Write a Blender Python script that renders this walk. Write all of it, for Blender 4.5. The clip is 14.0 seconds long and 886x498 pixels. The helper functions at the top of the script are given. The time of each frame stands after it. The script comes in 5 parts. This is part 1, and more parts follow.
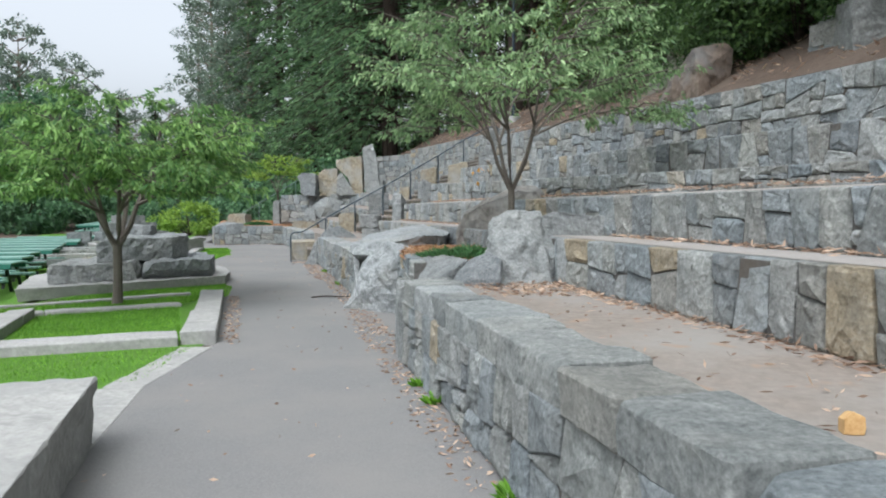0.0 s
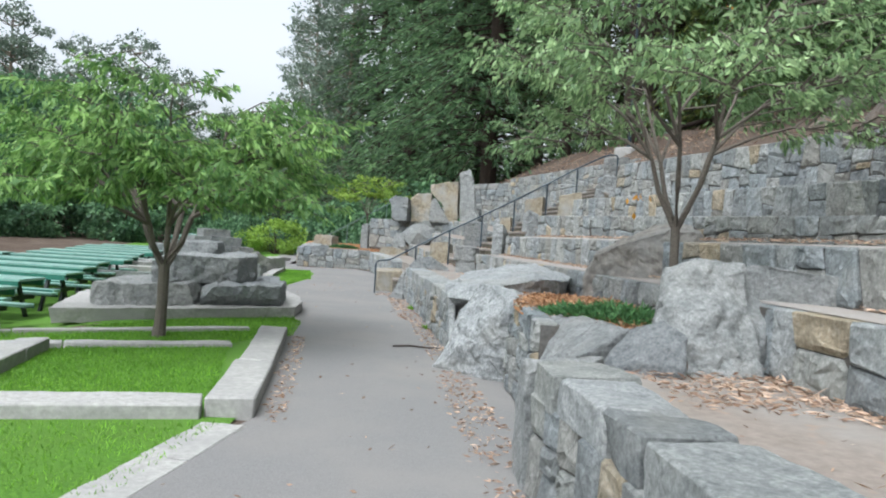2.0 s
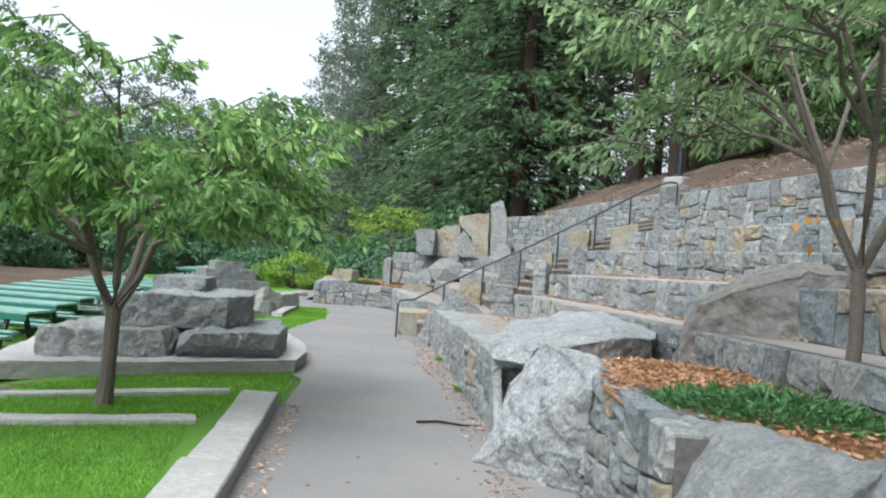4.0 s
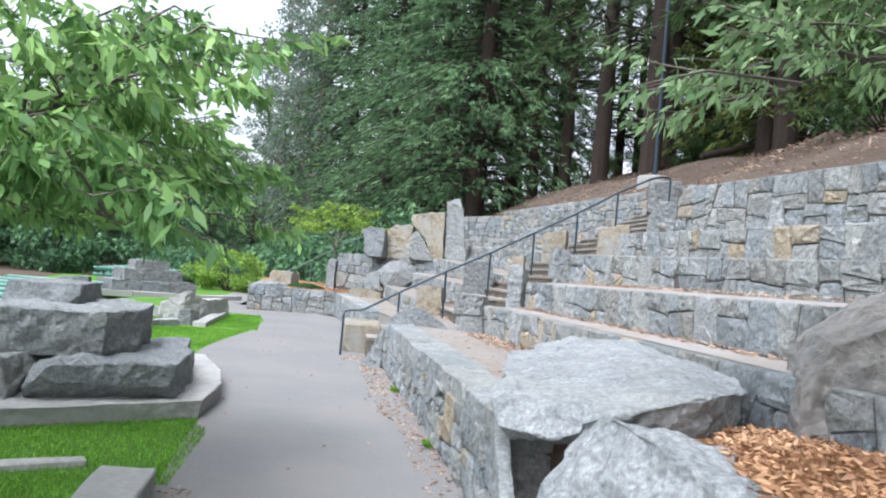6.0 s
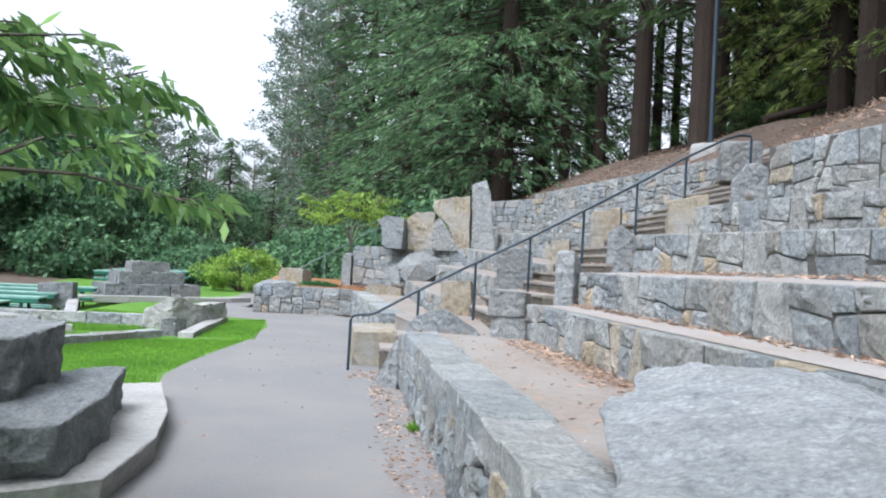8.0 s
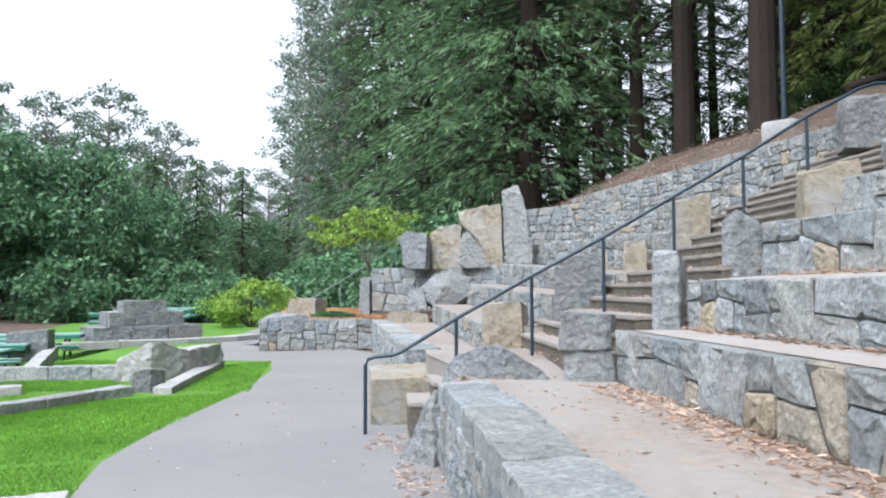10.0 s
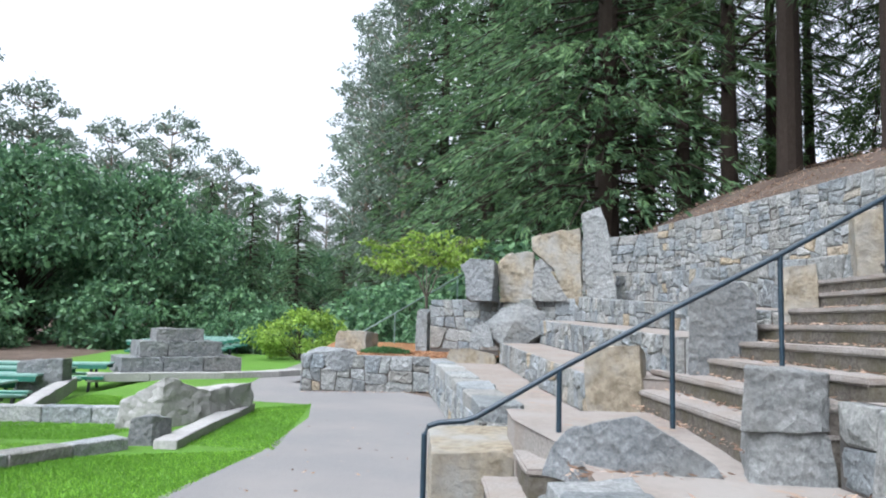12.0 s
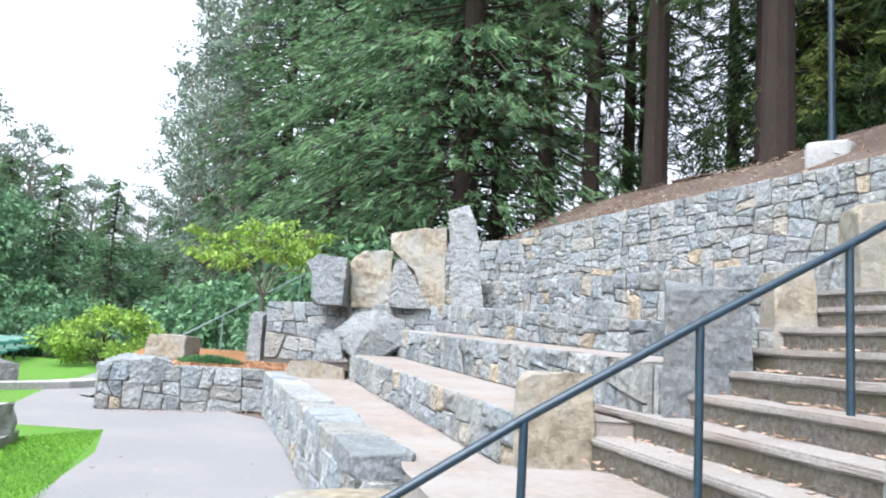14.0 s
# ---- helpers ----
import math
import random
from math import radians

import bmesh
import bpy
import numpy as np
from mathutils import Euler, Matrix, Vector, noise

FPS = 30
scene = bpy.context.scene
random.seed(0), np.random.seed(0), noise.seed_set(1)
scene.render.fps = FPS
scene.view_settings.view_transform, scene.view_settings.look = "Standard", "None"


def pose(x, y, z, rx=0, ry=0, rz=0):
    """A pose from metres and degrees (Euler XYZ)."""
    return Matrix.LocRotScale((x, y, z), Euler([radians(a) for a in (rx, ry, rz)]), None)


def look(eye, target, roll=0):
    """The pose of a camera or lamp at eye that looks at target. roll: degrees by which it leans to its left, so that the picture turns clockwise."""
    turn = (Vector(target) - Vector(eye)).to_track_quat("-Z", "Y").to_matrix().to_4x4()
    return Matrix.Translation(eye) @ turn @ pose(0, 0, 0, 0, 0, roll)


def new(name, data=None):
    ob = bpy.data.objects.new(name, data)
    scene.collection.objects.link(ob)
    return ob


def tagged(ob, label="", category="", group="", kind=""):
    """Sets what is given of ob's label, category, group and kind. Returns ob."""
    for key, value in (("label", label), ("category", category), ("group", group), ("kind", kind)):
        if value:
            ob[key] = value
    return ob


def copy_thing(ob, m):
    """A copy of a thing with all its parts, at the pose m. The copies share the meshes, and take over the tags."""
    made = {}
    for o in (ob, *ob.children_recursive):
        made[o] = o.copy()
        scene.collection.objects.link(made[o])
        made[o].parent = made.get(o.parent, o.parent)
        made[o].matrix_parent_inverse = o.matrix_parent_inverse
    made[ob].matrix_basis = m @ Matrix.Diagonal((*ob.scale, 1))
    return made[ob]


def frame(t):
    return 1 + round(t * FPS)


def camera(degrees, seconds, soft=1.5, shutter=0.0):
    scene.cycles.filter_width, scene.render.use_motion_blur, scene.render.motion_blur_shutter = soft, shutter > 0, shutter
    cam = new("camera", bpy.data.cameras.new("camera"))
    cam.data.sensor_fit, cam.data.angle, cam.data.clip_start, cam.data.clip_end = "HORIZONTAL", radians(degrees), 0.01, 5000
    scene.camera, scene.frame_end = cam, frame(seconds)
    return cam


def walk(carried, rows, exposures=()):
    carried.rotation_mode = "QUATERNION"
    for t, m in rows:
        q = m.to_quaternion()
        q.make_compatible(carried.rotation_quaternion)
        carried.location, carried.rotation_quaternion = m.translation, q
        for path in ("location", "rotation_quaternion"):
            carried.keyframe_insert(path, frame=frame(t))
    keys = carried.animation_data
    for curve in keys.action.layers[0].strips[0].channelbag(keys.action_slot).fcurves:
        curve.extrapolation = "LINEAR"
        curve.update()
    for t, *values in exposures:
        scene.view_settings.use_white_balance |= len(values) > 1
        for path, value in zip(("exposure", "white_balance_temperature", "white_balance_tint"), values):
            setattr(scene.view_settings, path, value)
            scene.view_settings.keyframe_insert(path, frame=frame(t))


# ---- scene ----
cam = camera(61.6, 14.0, soft=2.0)
PATH = [
    (0, (1.244, 0.863, 1.457), (1.109, 2.855, 1.352), -0.1),
    (0.5, (1.121, 1.458, 1.476), (0.789, 3.428, 1.395), 2.0),
    (1, (0.987, 2.087, 1.475), (0.666, 4.061, 1.432), 2.1),
    (1.5, (0.816, 2.709, 1.482), (0.427, 4.67, 1.451), 3.8),
    (2, (0.628, 3.383, 1.483), (0.259, 5.348, 1.454), 3.7),
    (2.5, (0.444, 3.985, 1.51), (0.117, 5.957, 1.547), 5.4),
    (3, (0.269, 4.668, 1.504), (-0.092, 6.635, 1.514), 5.1),
    (3.5, (0.051, 5.229, 1.548), (-0.277, 7.202, 1.568), 4.3),
    (3.7, (0.039, 5.436, 1.511), (-0.411, 7.385, 1.545), 4.4),
    (5.8, (-0.734, 7.987, 1.565), (-0.966, 9.968, 1.72), 4.2),
    (6, (-0.774, 8.272, 1.563), (-1.069, 10.248, 1.641), 5.2),
    (6.5, (-0.895, 8.878, 1.551), (-1.155, 10.861, 1.581), 3.5),
    (7, (-0.977, 9.527, 1.572), (-1.258, 11.506, 1.638), 4.8),
    (7.2, (-0.994, 9.818, 1.583), (-1.375, 11.781, 1.626), 4.0),
    (9.3, (-1.722, 12.922, 1.551), (-2.033, 14.893, 1.685), 1.9),
    (9.5, (-1.773, 13.244, 1.544), (-2.114, 15.208, 1.703), 2.7),
    (10, (-1.971, 13.831, 1.553), (-2.388, 15.784, 1.66), -0.2),
    (10.5, (-2.161, 14.441, 1.573), (-2.756, 16.343, 1.75), 1.7),
    (10.7, (-2.233, 14.68, 1.564), (-2.767, 16.584, 1.864), 0.1),
    (11, (-2.35, 15.048, 1.573), (-2.981, 16.936, 1.761), -0.8),
    (11.5, (-2.588, 15.619, 1.582), (-3.292, 17.481, 1.779), 2.6),
    (12, (-2.803, 16.246, 1.546), (-3.367, 18.154, 1.745), 1.4),
    (12.5, (-3.057, 16.781, 1.545), (-3.502, 18.715, 1.793), 1.8),
    (13, (-3.248, 17.473, 1.57), (-3.441, 19.434, 1.914), 1.3),
    (13.5, (-3.475, 17.976, 1.586), (-3.591, 19.93, 1.998), 2.0),
    (14, (-3.705, 18.552, 1.551), (-3.835, 20.533, 1.789), 3.3),
]
walk(cam, [(t, look(eye, target, roll)) for t, eye, target, roll in PATH],
     [(0, -0.5, 6000, 8), (1, -0.36, 6000, 8), (3.5, -0.25, 6000, 8), (6, 0.12, 5800, 12), (6.5, 0.12, 5750, 12), (7, -0.08, 5750, 12), (9.5, 0.08, 5800, 12), (12, 0.0, 5800, 12), (12.5, 0.02, 5800, 12), (13, 0.08, 5800, 12), (14, 0.52, 5800, 12)])

# ---- world and sun: bright overcast ----
world = bpy.data.worlds.new("sky")
scene.world = world
world.use_nodes = True
wn = world.node_tree
sky = wn.nodes.new("ShaderNodeTexSky")
sky.sky_type, sky.sun_disc = "NISHITA", False
sky.sun_elevation, sky.sun_rotation = radians(58), radians(200)
sky.air_density, sky.dust_density, sky.ozone_density = 1.0, 6.0, 1.0
cloud = wn.nodes.new("ShaderNodeHueSaturation")
cloud.inputs["Saturation"].default_value, cloud.inputs["Value"].default_value = 0.14, 2.6
wn.links.new(sky.outputs[0], cloud.inputs["Color"])
wn.links.new(cloud.outputs[0], wn.nodes["Background"].inputs[0])
wn.nodes["Background"].inputs[1].default_value = 0.16
sun_data = bpy.data.lights.new("sun", "SUN")
sun_data.energy, sun_data.angle, sun_data.color = 0.9, radians(45), (1.0, 0.97, 0.92)
sun = new("sun", sun_data)
sun.matrix_world = look((-10, -20, 40), (0, 0, 0))


# ---- materials ----
def nodes_of(name):
    m = bpy.data.materials.new(name)
    m.use_nodes = True
    return m, m.node_tree, m.node_tree.nodes["Principled BSDF"]


def ramp(nt, fac, stops):
    r = nt.nodes.new("ShaderNodeValToRGB")
    while len(r.color_ramp.elements) < len(stops):
        r.color_ramp.elements.new(0.5)
    for e, (p, c) in zip(r.color_ramp.elements, stops):
        e.position, e.color = p, (*c, 1)
    nt.links.new(fac, r.inputs[0])
    return r.outputs[0]


def noise_of(nt, scale, detail=6, rough=0.6, stretch=None):
    tc = nt.nodes.new("ShaderNodeTexCoord")
    n = nt.nodes.new("ShaderNodeTexNoise")
    n.inputs["Scale"].default_value, n.inputs["Detail"].default_value, n.inputs["Roughness"].default_value = scale, detail, rough
    if stretch:
        mp = nt.nodes.new("ShaderNodeMapping")
        mp.inputs["Scale"].default_value = stretch
        nt.links.new(tc.outputs["Object"], mp.inputs[0])
        nt.links.new(mp.outputs[0], n.inputs["Vector"])
    else:
        nt.links.new(tc.outputs["Object"], n.inputs["Vector"])
    return n.outputs["Fac"]


def mix(nt, fac, a, b, kind="MIX"):
    m = nt.nodes.new("ShaderNodeMix")
    m.data_type, m.blend_type = "RGBA", kind
    if isinstance(fac, (int, float)):
        m.inputs[0].default_value = fac
    else:
        nt.links.new(fac, m.inputs[0])
    for sock, v in ((m.inputs[6], a), (m.inputs[7], b)):
        if isinstance(v, tuple):
            sock.default_value = (*v, 1)
        else:
            nt.links.new(v, sock)
    return m.outputs[2]


def bump_to(nt, p, height, strength, dist=0.02):
    b = nt.nodes.new("ShaderNodeBump")
    b.inputs["Strength"].default_value, b.inputs["Distance"].default_value = strength, dist
    nt.links.new(height, b.inputs["Height"])
    nt.links.new(b.outputs[0], p.inputs["Normal"])


def earth(name, lo, hi, tint, s1=1.5, s2=25, rough=0.95, bump=0.4, dist=0.02, stretch=None, spot=None):
    """Mineral or plant surface: two scales of colour, a tint in patches, fine relief."""
    m, nt, p = nodes_of(name)
    fine, wide = noise_of(nt, s2, 8, 0.7, stretch), noise_of(nt, s1, 4)
    c = ramp(nt, fine, [(0.3, lo), (0.7, hi)])
    c = mix(nt, ramp(nt, wide, [(0.42, (0, 0, 0)), (0.66, (0.8, 0.8, 0.8))]), c, tint)
    if spot:
        c = mix(nt, ramp(nt, noise_of(nt, spot[1], 3), [(0.6, (0, 0, 0)), (0.68, (1, 1, 1))]), c, spot[0])
    nt.links.new(c, p.inputs["Base Color"])
    p.inputs["Roughness"].default_value = rough
    p.inputs["Specular IOR Level"].default_value = 0.25
    bump_to(nt, p, fine, bump, dist)
    return m


def stone(name, ochre_at=0.9, bright=1.0, spread=1.0):
    """Quarried grey-blue stone with a gritty split face; a share of the pieces is ochre, some carry pale lichen."""
    m, nt, p = nodes_of(name)
    info = nt.nodes.new("ShaderNodeObjectInfo")
    k = bright
    grit, mid, wide = noise_of(nt, 34, 9, 0.78), noise_of(nt, 5.5, 8, 0.7), noise_of(nt, 1.6, 5)
    body = ramp(nt, grit, [(0.34, (0.122 * k, 0.129 * k, 0.130 * k)), (0.5, (0.205 * k, 0.213 * k, 0.213 * k)), (0.66, (0.303 * k, 0.311 * k, 0.309 * k))])
    ochre = ramp(nt, grit, [(0.3, (0.14, 0.115, 0.08)), (0.5, (0.265, 0.22, 0.155)), (0.7, (0.38, 0.345, 0.28))])
    pick = ramp(nt, info.outputs["Random"], [(ochre_at, (0, 0, 0)), (min(ochre_at + 0.02, 1.0), (1, 1, 1))])
    c = mix(nt, pick, body, ochre)
    c = mix(nt, 1.0, c, ramp(nt, mid, [(0.32, (0.72, 0.74, 0.75)), (0.68, (1.22, 1.21, 1.2))]), "MULTIPLY")
    tone = ramp(nt, info.outputs["Random"], [(0.0, (0.62, 0.66, 0.70)), (0.12, (1.08, 1.06, 0.98)), (0.24, (0.80, 0.87, 0.92)), (0.37, (1.25, 1.22, 1.14)), (0.5, (0.70, 0.72, 0.72)), (0.63, (1.0, 1.05, 1.08)), (0.77, (0.92, 0.86, 0.77)), (0.9, (1.2, 1.2, 1.18))])
    c = mix(nt, spread, c, mix(nt, 1.0, c, tone, "MULTIPLY"))
    c = mix(nt, ramp(nt, wide, [(0.52, (0, 0, 0)), (0.72, (0.4, 0.4, 0.4))]), c, (0.24 * k ** 0.5, 0.235 * k ** 0.5, 0.21 * k ** 0.5))
    c = mix(nt, ramp(nt, noise_of(nt, 8, 9, 0.8), [(0.57, (0, 0, 0)), (0.68, (0.32, 0.32, 0.32))]), c, (0.45, 0.455, 0.44))
    nt.links.new(c, p.inputs["Base Color"])
    p.inputs["Roughness"].default_value = 0.88
    p.inputs["Specular IOR Level"].default_value = 0.3
    pits = nt.nodes.new("ShaderNodeTexVoronoi")
    pits.inputs["Scale"].default_value = 11
    tc = nt.nodes.new("ShaderNodeTexCoord")
    warp = nt.nodes.new("ShaderNodeMix")
    warp.data_type, warp.blend_type = "RGBA", "ADD"
    warp.inputs[0].default_value = 0.12
    tex = nt.nodes.new("ShaderNodeTexNoise")
    tex.inputs["Scale"].default_value = 9
    nt.links.new(tc.outputs["Object"], tex.inputs["Vector"])
    nt.links.new(tc.outputs["Object"], warp.inputs[6])
    nt.links.new(tex.outputs["Color"], warp.inputs[7])
    nt.links.new(warp.outputs[2], pits.inputs["Vector"])
    one = nt.nodes.new("ShaderNodeMath")
    one.operation = "MULTIPLY_ADD"
    one.inputs[1].default_value = 1.4
    nt.links.new(pits.outputs["Distance"], one.inputs[0])
    nt.links.new(grit, one.inputs[2])
    bump_to(nt, p, one.outputs[0], 0.85, 0.03)
    return m


def plain(name, col, rough=0.5, metal=0.0, var=0.15, scale=20):
    m, nt, p = nodes_of(name)
    lo, hi = tuple(v * (1 - var) for v in col), tuple(min(v * (1 + var), 1) for v in col)
    n = noise_of(nt, scale)
    nt.links.new(ramp(nt, n, [(0.3, lo), (0.7, hi)]), p.inputs["Base Color"])
    p.inputs["Roughness"].default_value, p.inputs["Metallic"].default_value = rough, metal
    bump_to(nt, p, n, 0.1, 0.005)
    return m


def leaf(name, dark, light, trans=0.35):
    """Thin leaves: colour varies from leaf to leaf, and some light passes through."""
    m, nt, p = nodes_of(name)
    geo = nt.nodes.new("ShaderNodeNewGeometry")
    c = ramp(nt, geo.outputs["Random Per Island"], [(0.0, dark), (0.7, light), (1.0, tuple(min(1, v * 1.5) for v in light))])
    c = mix(nt, ramp(nt, noise_of(nt, 0.6, 3), [(0.4, (0, 0, 0)), (0.65, (0.6, 0.6, 0.6))]), c, dark)
    nt.links.new(c, p.inputs["Base Color"])
    p.inputs["Roughness"].default_value = 0.5
    p.inputs["Specular IOR Level"].default_value = 0.3
    t = nt.nodes.new("ShaderNodeBsdfTranslucent")
    nt.links.new(c, t.inputs[0])
    mx = nt.nodes.new("ShaderNodeMixShader")
    mx.inputs[0].default_value = trans
    nt.links.new(p.outputs[0], mx.inputs[1])
    nt.links.new(t.outputs[0], mx.inputs[2])
    nt.links.new(mx.outputs[0], nt.nodes["Material Output"].inputs[0])
    return m


M_STONE = stone("rubble_stone", 0.935, 1.18)
M_ROCK = stone("boulder_rock", 1.0, 1.12, 0.35)
M_SLAB = stone("pale_weathered_rock", 1.0, 1.55, 0.25)
M_COPE = stone("coping_stone", 0.95, 1.25)
M_DARKROCK = stone("dark_boulder_rock", 1.0, 0.88, 0.5)
M_OCHRE = earth("ochre_rock", (0.15, 0.125, 0.085), (0.36, 0.315, 0.235), (0.30, 0.30, 0.28), 1.9, 11, 0.9, 1.0, 0.04)
M_ORANGE = earth("orange_stone", (0.40, 0.22, 0.08), (0.62, 0.42, 0.20), (0.55, 0.36, 0.17), 6, 30, 0.85, 0.5, 0.01)
M_PALE = earth("pale_slab", (0.23, 0.226, 0.213), (0.40, 0.392, 0.37), (0.25, 0.248, 0.238), 1.1, 18, 0.9, 0.35, 0.01)
M_MORTAR = earth("dark_joint", (0.05, 0.05, 0.048), (0.13, 0.125, 0.115), (0.10, 0.085, 0.07), 3, 30)
M_RAIL_PALE = plain("weathered_green_steel", (0.13, 0.19, 0.17), 0.5, 0.0, 0.2)
M_TREAD = earth("terrace_floor", (0.175, 0.148, 0.125), (0.26, 0.225, 0.195), (0.25, 0.235, 0.215), 0.9, 14, 0.95, 0.3, 0.01, None, ((0.27, 0.20, 0.15), 3.0))
M_RUST = earth("rusty_rock", (0.10, 0.08, 0.065), (0.24, 0.185, 0.145), (0.15, 0.15, 0.145), 1.6, 11, 0.9, 1.0, 0.04)
M_TAN = earth("brown_grey_rock", (0.12, 0.11, 0.098), (0.33, 0.31, 0.28), (0.25, 0.25, 0.245), 1.9, 9, 0.9, 1.0, 0.05)
M_CONC = earth("concrete", (0.24, 0.222, 0.205), (0.335, 0.315, 0.295), (0.26, 0.225, 0.195), 1.2, 30, 0.9, 0.3, 0.006)
# risers: brown moss stain, with the steps' shade also put into the colour
M_RISER = earth("mossy_shaded_aggregate", (0.06, 0.052, 0.042), (0.20, 0.18, 0.155), (0.10, 0.09, 0.055), 3.5, 30, 0.97, 1.0, 0.02)
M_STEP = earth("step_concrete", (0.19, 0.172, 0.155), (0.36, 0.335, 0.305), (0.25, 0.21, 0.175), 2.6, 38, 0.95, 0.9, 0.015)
M_ASPH = earth("asphalt", (0.128, 0.125, 0.121), (0.218, 0.214, 0.208), (0.205, 0.195, 0.183), 0.6, 90, 0.92, 0.35, 0.004)
M_GRASS = earth("lawn_soil", (0.05, 0.13, 0.015), (0.12, 0.26, 0.03), (0.09, 0.18, 0.025), 0.8, 30, 0.95, 0.8, 0.03)
M_SOIL = earth("forest_soil", (0.045, 0.033, 0.025), (0.12, 0.086, 0.064), (0.125, 0.097, 0.077), 0.7, 12, 1.0, 0.6, 0.04)
M_MULCH = earth("bark_mulch", (0.20, 0.085, 0.03), (0.46, 0.26, 0.12), (0.30, 0.15, 0.07), 2.0, 40, 0.95, 1.0, 0.04, (1, 2.2, 1))
M_BARK = earth("bark", (0.02, 0.015, 0.012), (0.068, 0.05, 0.038), (0.036, 0.027, 0.021), 1.0, 14, 0.95, 1.0, 0.05, (4, 4, 0.5))
M_BARK_PALE = earth("pale_bark", (0.14, 0.11, 0.08), (0.30, 0.25, 0.20), (0.12, 0.09, 0.07), 0.6, 8, 0.95, 0.6, 0.03, (4, 4, 0.4))
M_CHERRY = earth("cherry_bark", (0.065, 0.055, 0.045), (0.17, 0.15, 0.125), (0.10, 0.085, 0.07), 4, 30, 0.8, 0.4, 0.01, (1, 1, 4))
M_RAIL = plain("dark_teal_steel", (0.012, 0.028, 0.042), 0.42, 0.0, 0.25)
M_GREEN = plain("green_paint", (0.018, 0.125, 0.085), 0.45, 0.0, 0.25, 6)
# worn green for upward planks, paled to paint in the sky's reflection
M_GREEN_TOP = plain("worn_green_sky_sheen", (0.21, 0.36, 0.31), 0.3, 0.0, 0.25, 5)
M_DARK = plain("dark_iron", (0.012, 0.02, 0.018), 0.6)
M_LEAF = leaf("cherry_leaf", (0.078, 0.179, 0.056), (0.269, 0.426, 0.134), 0.45)
M_LEAF_R = leaf("pale_cherry_leaf", (0.11, 0.20, 0.085), (0.32, 0.45, 0.22), 0.45)
M_CON = leaf("conifer_needles", (0.035, 0.085, 0.043), (0.175, 0.29, 0.125), 0.38)
M_CON2 = leaf("cypress_needles", (0.025, 0.055, 0.02), (0.095, 0.165, 0.05), 0.35)
M_OLIVE = leaf("olive_needles", (0.07, 0.11, 0.025), (0.24, 0.29, 0.08), 0.4)
# grey-green lightened so the leaf colour itself carries the distance haze
M_EUC = leaf("hazed_eucalyptus_leaf", (0.08, 0.115, 0.085), (0.20, 0.26, 0.19), 0.35)
M_BUSH = leaf("broadleaf", (0.035, 0.09, 0.048), (0.14, 0.26, 0.12), 0.35)
M_LIME = leaf("lime_leaf", (0.12, 0.22, 0.03), (0.30, 0.44, 0.08), 0.4)
M_BLADE = leaf("grass_blade", (0.07, 0.18, 0.015), (0.20, 0.40, 0.045), 0.4)
M_JUN = leaf("juniper_needles", (0.03, 0.09, 0.03), (0.09, 0.20, 0.07), 0.2)
M_LITTER = leaf("dry_leaf", (0.17, 0.10, 0.065), (0.46, 0.34, 0.25), 0.15)
M_CHIP = leaf("bark_chip", (0.19, 0.09, 0.045), (0.48, 0.29, 0.16), 0.1)
M_AUTUMN = leaf("autumn_leaf", (0.45, 0.12, 0.02), (0.65, 0.36, 0.04), 0.35)


# ---- builders ----
def part(name, bm, material, parent=None, label="", smooth=0):
    me = bpy.data.meshes.new(name)
    bm.to_mesh(me)
    bm.free()
    return place_mesh(name, me, material, parent, label, smooth)


def place_mesh(name, me, material, parent=None, label="", smooth=0):
    me.materials.append(material)
    if smooth:
        for f in me.polygons:
            f.use_smooth = True
        me.set_sharp_from_angle(angle=radians(smooth))
    ob = new(name, me)
    ob.parent = parent
    if label:
        ob["label"] = label
    return ob


def raw(name, verts, faces, material, parent=None, label=""):
    me = bpy.data.meshes.new(name)
    me.from_pydata([tuple(v) for v in verts], [], faces)
    return place_mesh(name, me, material, parent, label)


def empty(name, label, category, group="", kind="", at=(0, 0, 0)):
    ob = new(name)
    ob.location = at
    return tagged(ob, label, category, group, kind)


def box_bm(x, y, z, bevel=0.0, m=None):
    bm = bmesh.new()
    bmesh.ops.create_cube(bm, size=1)
    bmesh.ops.scale(bm, vec=(x, y, z), verts=bm.verts)
    if bevel:
        bmesh.ops.bevel(bm, geom=bm.edges[:], offset=bevel, segments=2, affect="EDGES")
    if m is not None:
        bmesh.ops.transform(bm, matrix=m, verts=bm.verts)
    return bm


def tube(points, radii, sides=8, cap=True):
    """A tapered tube along points, as lists of vertices and faces."""
    vs, fs = [], []
    pts = [Vector(p) for p in points]
    for i, p in enumerate(pts):
        d = (pts[min(i + 1, len(pts) - 1)] - pts[max(i - 1, 0)]).normalized()
        a = d.orthogonal().normalized() if abs(d.z) > 0.9 else d.cross(Vector((0, 0, 1))).normalized()
        b = d.cross(a)
        for k in range(sides):
            t = 2 * math.pi * k / sides
            vs.append(p + (a * math.cos(t) + b * math.sin(t)) * radii[i])
    for i in range(len(pts) - 1):
        for k in range(sides):
            q = (k + 1) % sides
            fs.append((i * sides + k, i * sides + q, (i + 1) * sides + q, (i + 1) * sides + k))
    if cap:
        fs.append(tuple(range(sides))[::-1])
        fs.append(tuple(range((len(pts) - 1) * sides, len(pts) * sides)))
    return vs, fs


def add_tube(vs, fs, points, radii, sides=6):
    v, f = tube(points, radii, sides)
    n = len(vs)
    vs += v
    fs += [tuple(i + n for i in g) for g in f]


